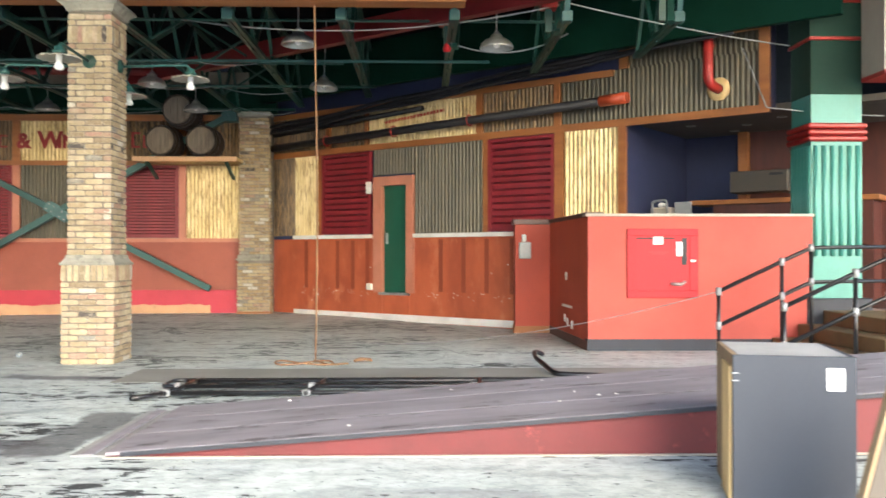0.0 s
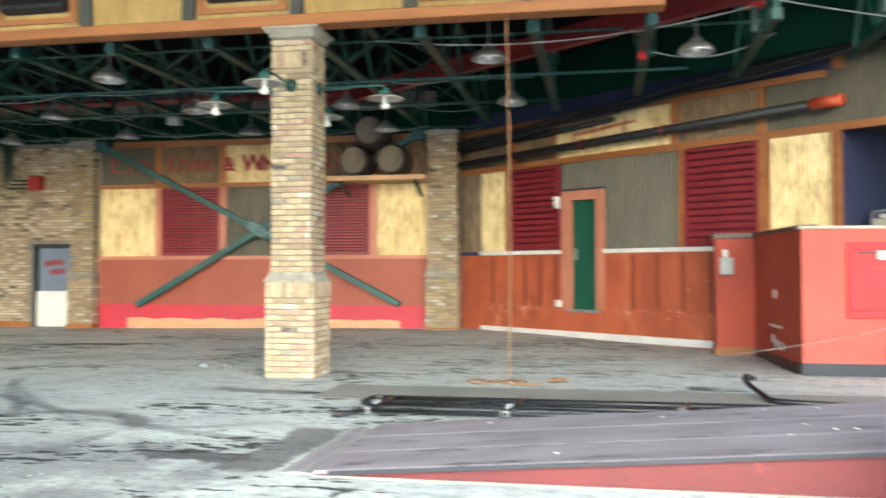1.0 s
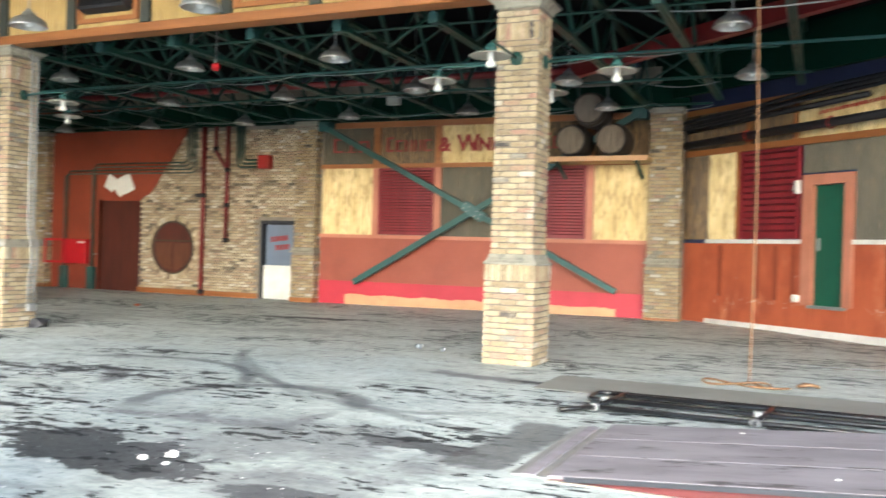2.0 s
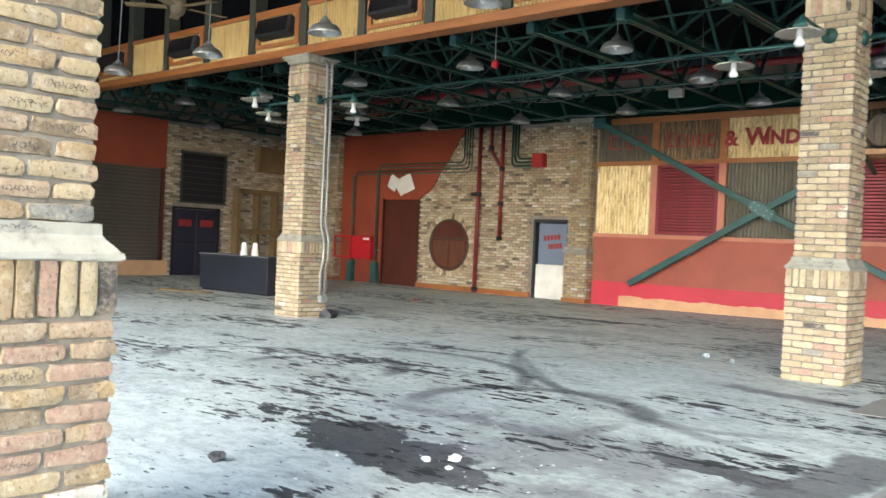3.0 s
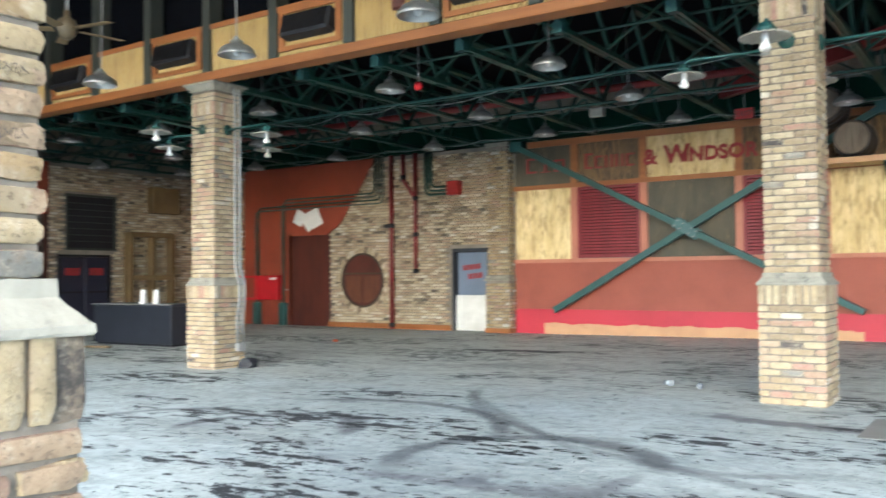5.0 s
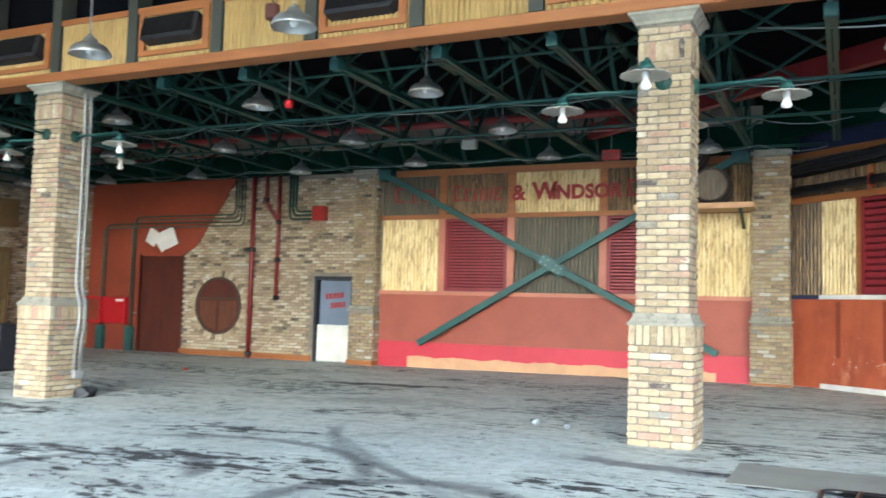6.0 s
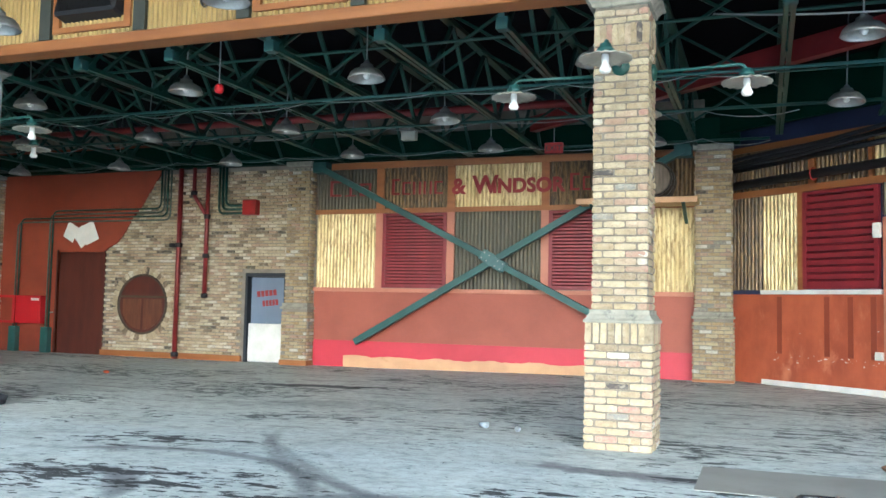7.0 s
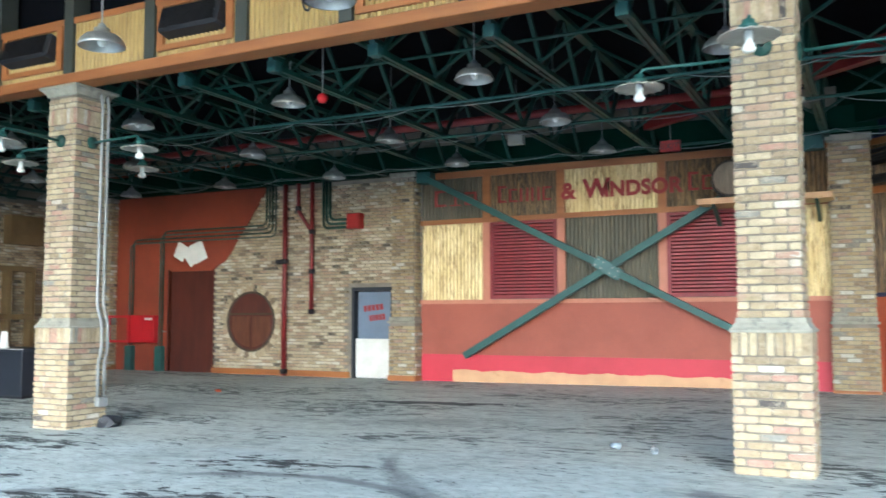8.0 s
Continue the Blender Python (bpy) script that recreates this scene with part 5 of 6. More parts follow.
part("leaf", boxes((0.0, 1.39, 0.0, 0.05, 0.0, 2.46)), BROWN_DOOR, door_b)
part("jamb", boxes((-0.05, 0.0, -0.07, 0.12, 0, 2.5), (1.39, 1.42, -0.05, 0.12, 0, 2.5)), BROWN_DOOR, door_b)
part("handle", tube(bmesh.new(), [(-0.1, -0.1, 0.98), (-0.1, -0.14, 0.98), (-0.02, -0.14, 0.98)], 0.018, 8), STEEL_GREY, door_b, "chrome handle")
for i, (x, z, r, s) in enumerate(((-18.4, 2.95, 28, 0.34), (-18.05, 2.83, -38, 0.36), (-17.8, 2.92, -22, 0.4))):
    pp = solid("paper_sheet", boxes((-s / 2, s / 2, -0.008, 0, -s * 0.6, s * 0.6)), PAPER, "white paper sheet stuck above the brown door", "paper", "paper sheets", m=pose(x, YB - 0.055 - 0.012 * i, z, 4, r, 0))

for x, z0, z1 in ((-15.15, 0.0, 4.4),):
    pt = thing("red_standpipe", pose(x, YB - 0.14, 0), "red painted vertical standpipe with black couplings", "pipe", "red pipes")
    part("pipe", tube(bmesh.new(), [(0, 0, z0), (0, 0, z1)], 0.055, 12), DARK_RED_PIPE, pt)
    for z in (2.55, 0.05):
        bm = bmesh.new()
        lathe(bm, [(0.055, 0), (0.085, 0.01), (0.085, 0.1), (0.055, 0.11)], 12, m=pose(0, 0, z))
        part("coupling", bm, BLACK, pt)
    part("valve", tube(bmesh.new(), [(0, 0, 2.6), (-0.2, -0.05, 2.6)], 0.05, 8), BLACK, pt)
pt = thing("red_drain_pipe", pose(-14.4, YB - 0.14, 0), "red pipe with a jog and black elbow", "pipe", "red pipes")
part("pipe", tube(bmesh.new(), bend([(0, 0, 1.45), (0, 0, 4.4)], 0.05), 0.05, 12), DARK_RED_PIPE, pt)
part("branch", tube(bmesh.new(), bend([(-0.38, 0, 4.4), (-0.38, 0, 3.75), (0, 0, 3.25)], 0.1), 0.045, 12), DARK_RED_PIPE, pt)
for z, x in ((1.4, 0.0), (2.3, 0.0), (3.2, 0.0), (3.75, -0.38)):
    bm = bmesh.new()
    lathe(bm, [(0.045, 0), (0.075, 0.01), (0.075, 0.1), (0.045, 0.11)], 12, m=pose(x, 0, z))
    part("coupling", bm, BLACK, pt)
for i in range(4):
    o = i * 0.09
    xe = (-20.05, -19.95, -19.02, -18.93)[i]
    solid("green_conduit", tube(bmesh.new(), bend([(-15.45 - o, YB - 0.1, 4.45), (-15.45 - o, YB - 0.1, 3.2 + o), (xe, YB - 0.1, 3.2 + o), (xe, YB - 0.1, 0.5)], 0.16), 0.02, 8), GREEN_STEEL if i % 2 else surf("grey_green_conduit", (0.09, 0.12, 0.1), (0.07, 0.09, 0.08), rough=0.5),
          "green wall conduit with long bends", "conduit", "wall conduits")
for i in range(3):
    o = i * 0.09
    solid("green_conduit", tube(bmesh.new(), bend([(-14.12 + o, YB - 0.1, 4.45), (-14.12 + o, YB - 0.1, 3.32 + o), (-13.4, YB - 0.1, 3.32 + o)], 0.15), 0.028, 8), GREEN_STEEL, "green wall conduit leading to a red box", "conduit", "wall conduits")
rb = thing("alarm_box", pose(-13.42, YB - 0.03, 3.27), "red metal junction box on the brick wall", "electrical box")
part("case", boxes((0, 0.34, -0.2, 0, 0, 0.34), bevel=0.012), RED_STEEL, rb)
part("cover", boxes((0.02, 0.32, -0.212, -0.2, 0.02, 0.32), bevel=0.004), RED_STEEL, rb)
for x in (-20.1, -19.08):
    g_ = thing("conduit_guard", pose(x, YB - 0.04, 0), "green steel guard box at the foot of conduits", "guard", "conduit guards")
    part("case", boxes((0, 0.22, -0.16, 0, 0, 0.62), bevel=0.01), TEAL_STEEL, g_)
hc = thing("hose_cabinet", pose(-19.85, YB - 0.06, 0.7), "open red fire hose cabinet with a swung door frame", "cabinet")
part("case", boxes((0, 0.8, -0.2, 0, 0, 0.68), bevel=0.01), FIRE_RED, hc)
part("label_plate", boxes((0.5, 0.75, -0.206, -0.2, 0.56, 0.62)), WHITE, hc)
dr = part("door", boxes((-0.62, -0.56, -0.03, 0, 0, 0.68), (-0.06, 0.0, -0.03, 0, 0, 0.68), (-0.56, -0.06, -0.03, 0, 0.62, 0.68), (-0.56, -0.06, -0.03, 0, 0, 0.06)), FIRE_RED, hc, m=pose(0, -0.2, 0, 0, 0, 12))
ex = thing("exit_sign", pose(-6.15, 17.75, 4.2), "small red exit sign hung from the trusses", "sign")
part("case", boxes((-0.17, 0.17, -0.04, 0.04, 0, 0.2), bevel=0.008), RED_STEEL, ex)
part("rod", tube(bmesh.new(), [(0, 0, 0.2), (0, 0, 1.27)], 0.008, 6), STEEL_GREY, ex)
cu = bpy.data.curves.new("exit_text", "FONT")
cu.body, cu.size, cu.align_x = "EXIT", 0.15, "CENTER"
cu.extrude = 0.002
tx = new("lettering", cu)
tx.data.materials.append(INK)
tx.parent, tx.matrix_basis = ex, pose(0, -0.043, 0.045, 90)

# ---- bar counter and litter on the floor ----
NAVY_BLACK = surf("blue_black_laminate", (0.013, 0.017, 0.027), (0.018, 0.022, 0.034), 2.0, rough=0.45, bump=0.05, worn=(0.05, 0.055, 0.07), worn_at=(0.66, 0.74))
bar_c = thing("bar_counter", pose(-18.9, 12.72, -0.09, 0, 0, 3), "black mobile bar counter standing on the floor", "counter")
part("body", boxes((0.03, 2.5, 0.03, 0.75, 0.05, 0.83), bevel=0.008), NAVY_BLACK, bar_c)
part("top", boxes((0, 2.55, 0, 0.8, 0.83, 0.88), bevel=0.008), NAVY_BLACK, bar_c)
part("edge_strip", boxes((0.0, 2.55, -0.006, 0.0, 0.86, 0.878)), STEEL_GREY, bar_c, "worn pale metal edge")
part("plinth", boxes((0.08, 2.45, 0.08, 0.7, 0, 0.05)), BLACK, bar_c)
for x in (-17.48, -17.05):
    c_ = thing("menu_card", pose(x, 12.95, 0.79, 0, 0, 8), "white folded card standing on the black counter", "card", "menu cards")
    part("leaf", boxes((-0.07, 0.07, -0.004, 0.004, 0, 0.3)), PAPER, c_, m=pose(0, 0.02, 0, -8))
    part("leaf", boxes((-0.07, 0.07, -0.004, 0.004, 0, 0.3)), PAPER, c_, m=pose(0, 0.1, 0, 8))
for x, y, a in ((-18.35, 11.9, 25), (-18.1, 12.05, 18)):
    solid("plank", boxes((-0.6, 0.6, -0.05, 0.05, 0, 0.04), bevel=0.004), SHELF_WOOD, "weathered timber plank lying on the floor", "plank", "loose planks", m=pose(x, y, floor_z(x, y) + 0.004, 0, 0, a))


def scrap(name, material, label, category, x, y, s, seed, flat=0.5):
    rng = random.Random(seed)
    bm = bmesh.new()
    bmesh.ops.create_icosphere(bm, subdivisions=2, radius=s)
    for v in bm.verts:
        v.co *= 1 + rng.uniform(-0.35, 0.3)
        v.co.z = max(v.co.z * flat, -s * flat * 0.6)
    return solid(name, bm, material, label, category, "floor litter", m=pose(x, y, floor_z(x, y) + s * flat * 0.6))


scrap("crumpled_paper", PAPER, "crumpled white paper on the dark worn patch", "paper", -4.09, 4.98, 0.042, 1)
scrap("crumpled_paper", PAPER, "torn white paper bit on the floor", "paper", -4.2, 4.84, 0.03, 2)
scrap("crumpled_paper", PAPER, "torn white paper bit on the floor", "paper", -3.98, 4.8, 0.022, 3)
rng = random.Random(4)
for k in range(44):
    scrap("paint_chip", PAPER, "small pale paint chip on the worn floor", "paint chip", -4.0 + rng.gauss(0, 0.55), 5.2 + rng.gauss(0, 0.6), rng.uniform(0.004, 0.011), 40 + k, 0.3)
scrap("dark_clod", ASPHALT, "small dark lump of dirt on the floor", "debris", -4.95, 3.88, 0.05, 9, 0.8)
scrap("dark_clod", BLACK, "dark rag against the pier foot", "debris", -12.1, 10.95, 0.16, 11, 0.6)
scrap("orange_scrap", ORANGE_BIT, "small orange plastic scrap on the floor", "debris", -14.0, 15.2, 0.06, 12)
for x, y, r_ in ((-5.0, 11.28, 20), (-5.42, 11.4, 70)):
    c_ = thing("plastic_cup", pose(x, y, floor_z(x, y) + 0.034, 90, 0, r_), "clear plastic cup lying on the floor", "cup", "plastic cups")
    bm = bmesh.new()
    lathe(bm, [(0.001, -0.05), (0.026, -0.05), (0.036, 0.05), (0.034, 0.05), (0.024, -0.046)], 14)
    part("body", bm, PLASTIC, c_)

# conduits on the second pier
for i, o in enumerate((0.12, 0.22)):
    solid("pier_conduit", tube(bmesh.new(), bend([(P2[0] + 0.3, P2[1] + o - 0.02, 4.38), (P2[0] + 0.32, P2[1] + o, 4.2), (P2[0] + 0.32, P2[1] + o, 1.5), (P2[0] + 0.42, P2[1] + o, 1.25), (P2[0] + 0.42, P2[1] + o, 0.9), (P2[0] + 0.37, P2[1] + o, 0.75), (P2[0] + 0.37, P2[1] + o, 0.25)], 0.06), 0.022, 8), STEEL_GREY,
          "grey conduit running down the brick pier", "conduit", "pier conduits")
ob_ = thing("outlet_box", pose(P2[0] + 0.33, P2[1] + 0.1, 0.16), "grey outlet box low on the brick pier", "electrical box")
part("case", boxes((0, 0.09, 0, 0.16, 0, 0.12), bevel=0.008), STEEL_GREY, ob_)

# ceiling fan in the front bay
fan = thing("ceiling_fan", pose(-11.6, 7.5, 4.35), "dull brass ceiling fan with wooden blades on a long rod", "fan")
part("rod", tube(bmesh.new(), [(0, 0, 0.25), (0, 0, 2.55)], 0.016, 8), STEEL_GREY, fan)
bm = bmesh.new()
lathe(bm, [(0.001, -0.06), (0.06, -0.05), (0.1, 0.0), (0.12, 0.1), (0.1, 0.18), (0.04, 0.22), (0.03, 0.3)], 18)
part("motor", bm, surf("dull_brass", (0.16, 0.12, 0.07), (0.12, 0.09, 0.05), rough=0.5, metal=0.4), fan)
for k in range(5):
    part("blade", boxes((0.16, 0.72, -0.065, 0.065, 0.06, 0.07), bevel=0.003), SHELF_WOOD, fan, m=pose(0, 0, 0, 8, 0, 72 * k + 10))
hk = thing("hoist_hook", pose(-8.05, 9.6, 4.52), "dark hoist block with a hook on a chain", "hook")
part("chain", tube(bmesh.new(), [(0, 0, 0.2), (0, 0, 2.4)], 0.012, 6), BLACK_TUBE, hk)
part("block", boxes((-0.08, 0.08, -0.05, 0.05, 0.03, 0.22), bevel=0.02), BROWN_DOOR, hk)
part("hook", tube(bmesh.new(), bend([(0, 0, 0.04), (0, 0, -0.06), (0.06, 0, -0.12), (0.1, 0, -0.03)], 0.04), 0.014, 6), BLACK_TUBE, hk)
rl = thing("red_beacon", pose(-9.4, 11.88, 4.19), "small red glass beacon hanging under a truss", "beacon")
bm = bmesh.new()
lathe(bm, [(0.001, -0.06), (0.05, -0.045), (0.065, 0.0), (0.06, 0.05), (0.03, 0.07)], 12)
part("globe", bm, FIRE_RED, rl)
part("stem", tube(bmesh.new(), [(0, 0, 0.06), (0, 0, 1.27)], 0.01, 6), STEEL_GREY, rl)
fl = thing("flood_light", pose(-8.5, 16.4, 4.3), "small pale box light under the trusses", "lamp")
part("case", boxes((-0.14, 0.14, -0.06, 0.06, 0, 0.18), bevel=0.01), ENAMEL, fl)
part("stem", tube(bmesh.new(), [(0, 0, 0.18), (0, 0, 1.16)], 0.01, 6), STEEL_GREY, fl)

# ---- raised corner: low walls, blue room, column ----
low_wall = solid("low_wall", boxes((2.54, 5.68, 11.8, 12.0, 0.16, 1.86)), CORAL, "coral-red stucco low wall with a dark base", "wall", kind="structure")
part("base", boxes((2.53, 5.68, 11.79, 12.0, 0.0, 0.16)), CHARCOAL, low_wall, "charcoal painted base")
part("coping", boxes((2.5, 5.7, 11.77, 12.05, 1.86, 1.9), bevel=0.006), BEIGE, low_wall, "pale worn coping")
side = Matrix.Translation((2.54, 11.8, 0)) @ Matrix.Rotation(math.atan2(2.75, -0.13), 4, "Z")
low_side = solid("low_wall_side", boxes((0.003, 2.75, -0.2, 0.0, 0.0, 1.86)), CORAL_DEEP, "deep red side of the low wall", "wall", kind="structure", m=side)
part("base", boxes((0.0, 2.75, 0.0, 0.012, 0.0, 0.13)), FLOOR_DARKWOOD, low_side)
part("coping", boxes((-0.0, 2.78, -0.22, 0.03, 1.86, 1.92), bevel=0.006), FLOOR_DARKWOOD, low_side, "dark brown coping")
for u, z in ((1.4, 1.0), (1.5, 0.35), (1.3, 0.3), (1.0, 0.28)):
    o = thing("wall_socket", side @ pose(u, 0.0, z), "small cream socket plate on the low wall", "socket", "socket plates")
    part("plate", boxes((-0.04, 0.04, 0.0, 0.012, -0.06, 0.06), bevel=0.003), WHITE, o)
part("scrape", boxes((1.0, 1.7, 0.0, 0.003, 0.52, 0.56)), WHITE, low_side, "white scrape mark")
low_pier = solid("low_wall_pier", boxes((1.82, 2.42, 14.5, 14.75, 0.12, 1.84)), CORAL_DEEP, "orange-red end pier of the low wall", "wall", kind="structure")
part("cap", boxes((1.78, 2.44, 14.46, 14.8, 1.84, 1.93), bevel=0.006), FLOOR_DARKWOOD, low_pier, "dark brown cap")
part("base", boxes((1.8, 2.42, 14.48, 14.75, 0, 0.12)), ORANGE_WOOD, low_pier)
dsp = thing("soap_dispenser", pose(1.86, 14.5, 1.22), "small chrome dispenser on the end pier", "dispenser")
part("body", boxes((0.02, 0.22, -0.1, 0.0, 0.04, 0.32), bevel=0.012), STEEL_GREY, dsp)
part("bottle", boxes((0.07, 0.14, -0.09, -0.02, 0.32, 0.45), bevel=0.012), WHITE, dsp)

fc = thing("fire_cabinet", pose(3.08, 11.8, 0.73), "red fire hose cabinet recessed in the coral wall", "cabinet")
part("frame", boxes((0, 0.99, -0.03, 0, 0, 0.1), (0, 0.99, -0.03, 0, 0.86, 0.96), (0, 0.1, -0.03, 0, 0.1, 0.86), (0.87, 0.99, -0.03, 0, 0.1, 0.86), bevel=0.006), FIRE_RED, fc)
dr = part("door", boxes((0.1, 0.87, -0.022, 0, 0.1, 0.86)), FIRE_RED, fc)
# Raised black strips, the shade of the door's gaps given as colour.
part("slot", boxes((0.12, 0.66, -0.026, -0.02, 0.815, 0.835), (0.76, 0.83, -0.026, -0.02, 0.46, 0.83)), BLACK, dr, "black strips standing in for shaded gaps round the door")
part("label_plate", boxes((0.36, 0.5, -0.03, -0.022, 0.74, 0.85)), PAPER, dr, "white instruction label")
bm = boxes((0.375, 0.485, -0.032, -0.03, 0.83, 0.838), (0.375, 0.485, -0.032, -0.03, 0.805, 0.813), (0.375, 0.485, -0.032, -0.03, 0.78, 0.788), (0.375, 0.465, -0.032, -0.03, 0.757, 0.764))
part("print", bm, SIGN_RED, dr)
part("warning_print", boxes((0.3, 0.58, -0.024, -0.022, 0.63, 0.642), (0.34, 0.54, -0.024, -0.022, 0.605, 0.615)), MAROON, dr)
part("tag", boxes((0.68, 0.77, -0.034, -0.022, 0.58, 0.78), bevel=0.003), PAPER, dr, "white paper tag")
part("handle", tube(bmesh.new(), bend([(0.6, -0.05, 0.2), (0.74, -0.08, 0.19), (0.8, -0.06, 0.23)], 0.03), 0.022, 8), GALV, dr, "chrome valve handle")
part("latch", boxes((0.88, 0.95, -0.045, -0.03, 0.5, 0.53)), GALV, fc)

stage = solid("raised_floor", boxes((2.75, 12, 12.05, 25, 0.0, 0.56)), FLOOR_DARKWOOD, "dark raised floor behind the low wall", "floor", kind="structure")
blue_wall = solid("wall_blue", boxes((7.9, 13.0, 2.6, 2.8, 0.56, 3.5)), NAVY, "navy blue inner wall", "wall", kind="structure", m=MA)
blue_side = solid("wall_blue_side", boxes((7.9, 8.1, 0.26, 2.6, 0.56, 3.5)), NAVY, "navy blue side wall", "wall", kind="structure", m=MA)
soffit = solid("ceiling_soffit", boxes((7.9, 13.0, 0.25, 6.0, 3.5, 3.6)), CEILING_DIM, "dim brown soffit with small lights", "ceiling", kind="structure", m=MA)
solid("inner_post", boxes((9.16, 9.32, 2.3, 2.6, 0.56, 3.5)), ORANGE_WOOD, "brown timber post at the end of the blue wall", "post", kind="structure", m=MA)
red_inner = solid("wall_inner_red", boxes((9.32, 14.5, 2.45, 2.6, 0.56, 3.5)), BROWN_DOOR, "dark red inner wall", "wall", kind="structure", m=MA)
for u, v in ((8.8, 1.0), (9.6, 1.4), (10.3, 0.9), (9.2, 2.0)):
    d_ = thing("downlight", MA @ pose(u, v, 3.49), "small round downlight in the soffit", "lamp", "downlights")
    bm = bmesh.new()
    lathe(bm, [(0.06, 0.0), (0.075, -0.006), (0.08, 0.0)], 14)
    part("rim", bm, GALV, d_)
counter = thing("back_counter", MA @ pose(8.5, 1.5, 0.56), "dark red timber service counter", "counter")
part("body", boxes((0.5, 3.0, 0, 0.6, 0, 1.62)), BROWN_DOOR, counter)
part("top", boxes((0.1, 3.1, -0.08, 0.66, 1.62, 1.7), bevel=0.008), ORANGE_WOOD, counter)
ts = thing("ticket_machine", MA @ pose(8.25, 0.6, 1.92), "beige till machine with a grey screen on the low wall top", "machine")
part("body", boxes((0, 0.34, 0, 0.3, 0, 0.2), bevel=0.02), BEIGE, ts)
part("screen", boxes((0.4, 0.68, 0.05, 0.1, 0.02, 0.28), bevel=0.008), STEEL_GREY, ts)
part("cable_loop", tube(bmesh.new(), bend([(0.05, -0.02, 0.02), (0.05, -0.04, 0.3), (0.3, -0.04, 0.32), (0.32, -0.03, 0.05)], 0.06), 0.018, 8), STEEL_GREY, ts)
part("paper_roll", boxes((0.1, 0.22, 0.05, 0.17, 0.2, 0.28), bevel=0.03), PAPER, ts)
part("stand", boxes((0.3, 0.5, 0.04, 0.25, -0.02, 0.03)), STEEL_GREY, ts)
tsb = solid("machine_shelf", boxes((8.2, 9.3, 0.45, 1.0, 1.86, 1.9)), ORANGE_WOOD, "narrow timber shelf under the till", "shelf", m=MA)
solid("shelf_post", boxes((8.25, 8.35, 0.55, 0.9, 0.56, 1.86)), FLOOR_DARKWOOD, "timber post under the narrow shelf", "post", m=MA)
hood = thing("metal_hood", MA @ pose(9.25, 2.0, 2.38), "long pale steel cabinet on the counter wall", "cabinet")
part("body", boxes((0, 0.95, -0.4, 0.08, 0, 0.36), bevel=0.012), SHUTTER_GREY, hood)
part("vent", boxes((0.66, 0.88, -0.41, -0.4, 0.27, 0.31)), BLACK, hood)

col = thing("green_column", pose(6.06, 12.2, 0.56), "tall jade green square column with red bands and fluted shaft", "column")
part("base", boxes((-0.46, 0.46, -0.42, 0.42, -0.56, 0.16), bevel=0.01), CHARCOAL, col)
bm = boxes((-0.36, 0.36, -0.32, 0.32, 0.16, 2.36))
part("shaft", bm, JADE, col)
rib = mesh_of("flute", tube(bmesh.new(), [(0, 0, 0.75), (0, 0, 2.3)], 0.032, 8), JADE)
for i in range(6):
    for q, (ax, ay) in enumerate(((1, 0), (0, 1))):
        o = new("flute", rib)
        o.parent = col
        o.location = (-0.3 + 0.12 * i, -0.325, 0) if q == 0 else (-0.365, -0.27 + 0.108 * i, 0)
for z in (2.36, 2.45, 2.54):
    part("band", boxes((-0.42, 0.42, -0.38, 0.38, z, z + 0.075), bevel=0.022), RED_STEEL, col)
part("upper_shaft", boxes((-0.36, 0.36, -0.32, 0.32, 2.6, 3.02)), JADE, col)
part("upper_shaft", boxes((-0.365, 0.365, -0.325, 0.325, 3.02, 3.78)), JADE_SHADED, col)
part("band", boxes((-0.4, 0.4, -0.36, 0.36, 3.78, 3.83), bevel=0.01), RED_STEEL, col)
part("neck", boxes((-0.39, 0.39, -0.35, 0.35, 3.83, 4.3)), JADE_SHADED, col)
for z, w in ((4.3, 0.44), (4.4, 0.52), (4.5, 0.6)):
    part("capital_step", boxes((-w, w, -w + 0.04, w - 0.04, z, z + 0.1), bevel=0.02), RED_STEEL, col)
head = thing("panelled_beam_box", pose(6.35, 11.15, 3.72), "beige panelled box beam edged in red beside the column", "beam")
part("body", boxes((0, 3.0, 0, 0.6, 0.06, 1.5)), BEIGE, head)
part("edging", boxes((0, 3.0, -0.02, 0.6, 0, 0.06), (0.2, 2.8, -0.02, 0.0, 0.3, 0.36), (0.2, 0.26, -0.02, 0, 0.36, 0.9), (0.2, 2.8, -0.02, 0, 0.9, 0.96), bevel=0.004), RED_STEEL, head)
part("hanger", boxes((2.7, 2.9, 0.1, 0.5, 1.5, 3.2)), BEIGE, head)

# red timber drops under the high roof edge
for x, y, z in ((0.6, 12.3, 4.62), (1.95, 11.5, 4.64), (3.35, 11.0, 4.66)):
    t = thing("roof_drop", pose(x, y, z), "red timber roof drop with a green steel bracket", "bracket", "roof drops")
    part("timber", boxes((-0.11, 0.11, -0.11, 0.11, 0, 0.7), bevel=0.012), RED_STEEL, t)
    part("bracket", bar(bmesh.new(), (0.12, 0, -0.32), (0.2, 0.3, 0.7), 0.08, 0.1), GREEN_STEEL, t)
    part("rod", bar(bmesh.new(), (0.0, 0.02, -0.3), (0.0, 0.02, 0.0), 0.09, 0.09), GREEN_STEEL, t)
sp = thing("sprinkler_lamp", pose(0.6, 12.3, 4.3), "small red beacon hanging on loose wires", "beacon")
bm = bmesh.new()
lathe(bm, [(0.001, -0.06), (0.05, -0.05), (0.06, 0.0), (0.03, 0.06), (0.02, 0.12)], 12)
part("globe", bm, FIRE_RED, sp)

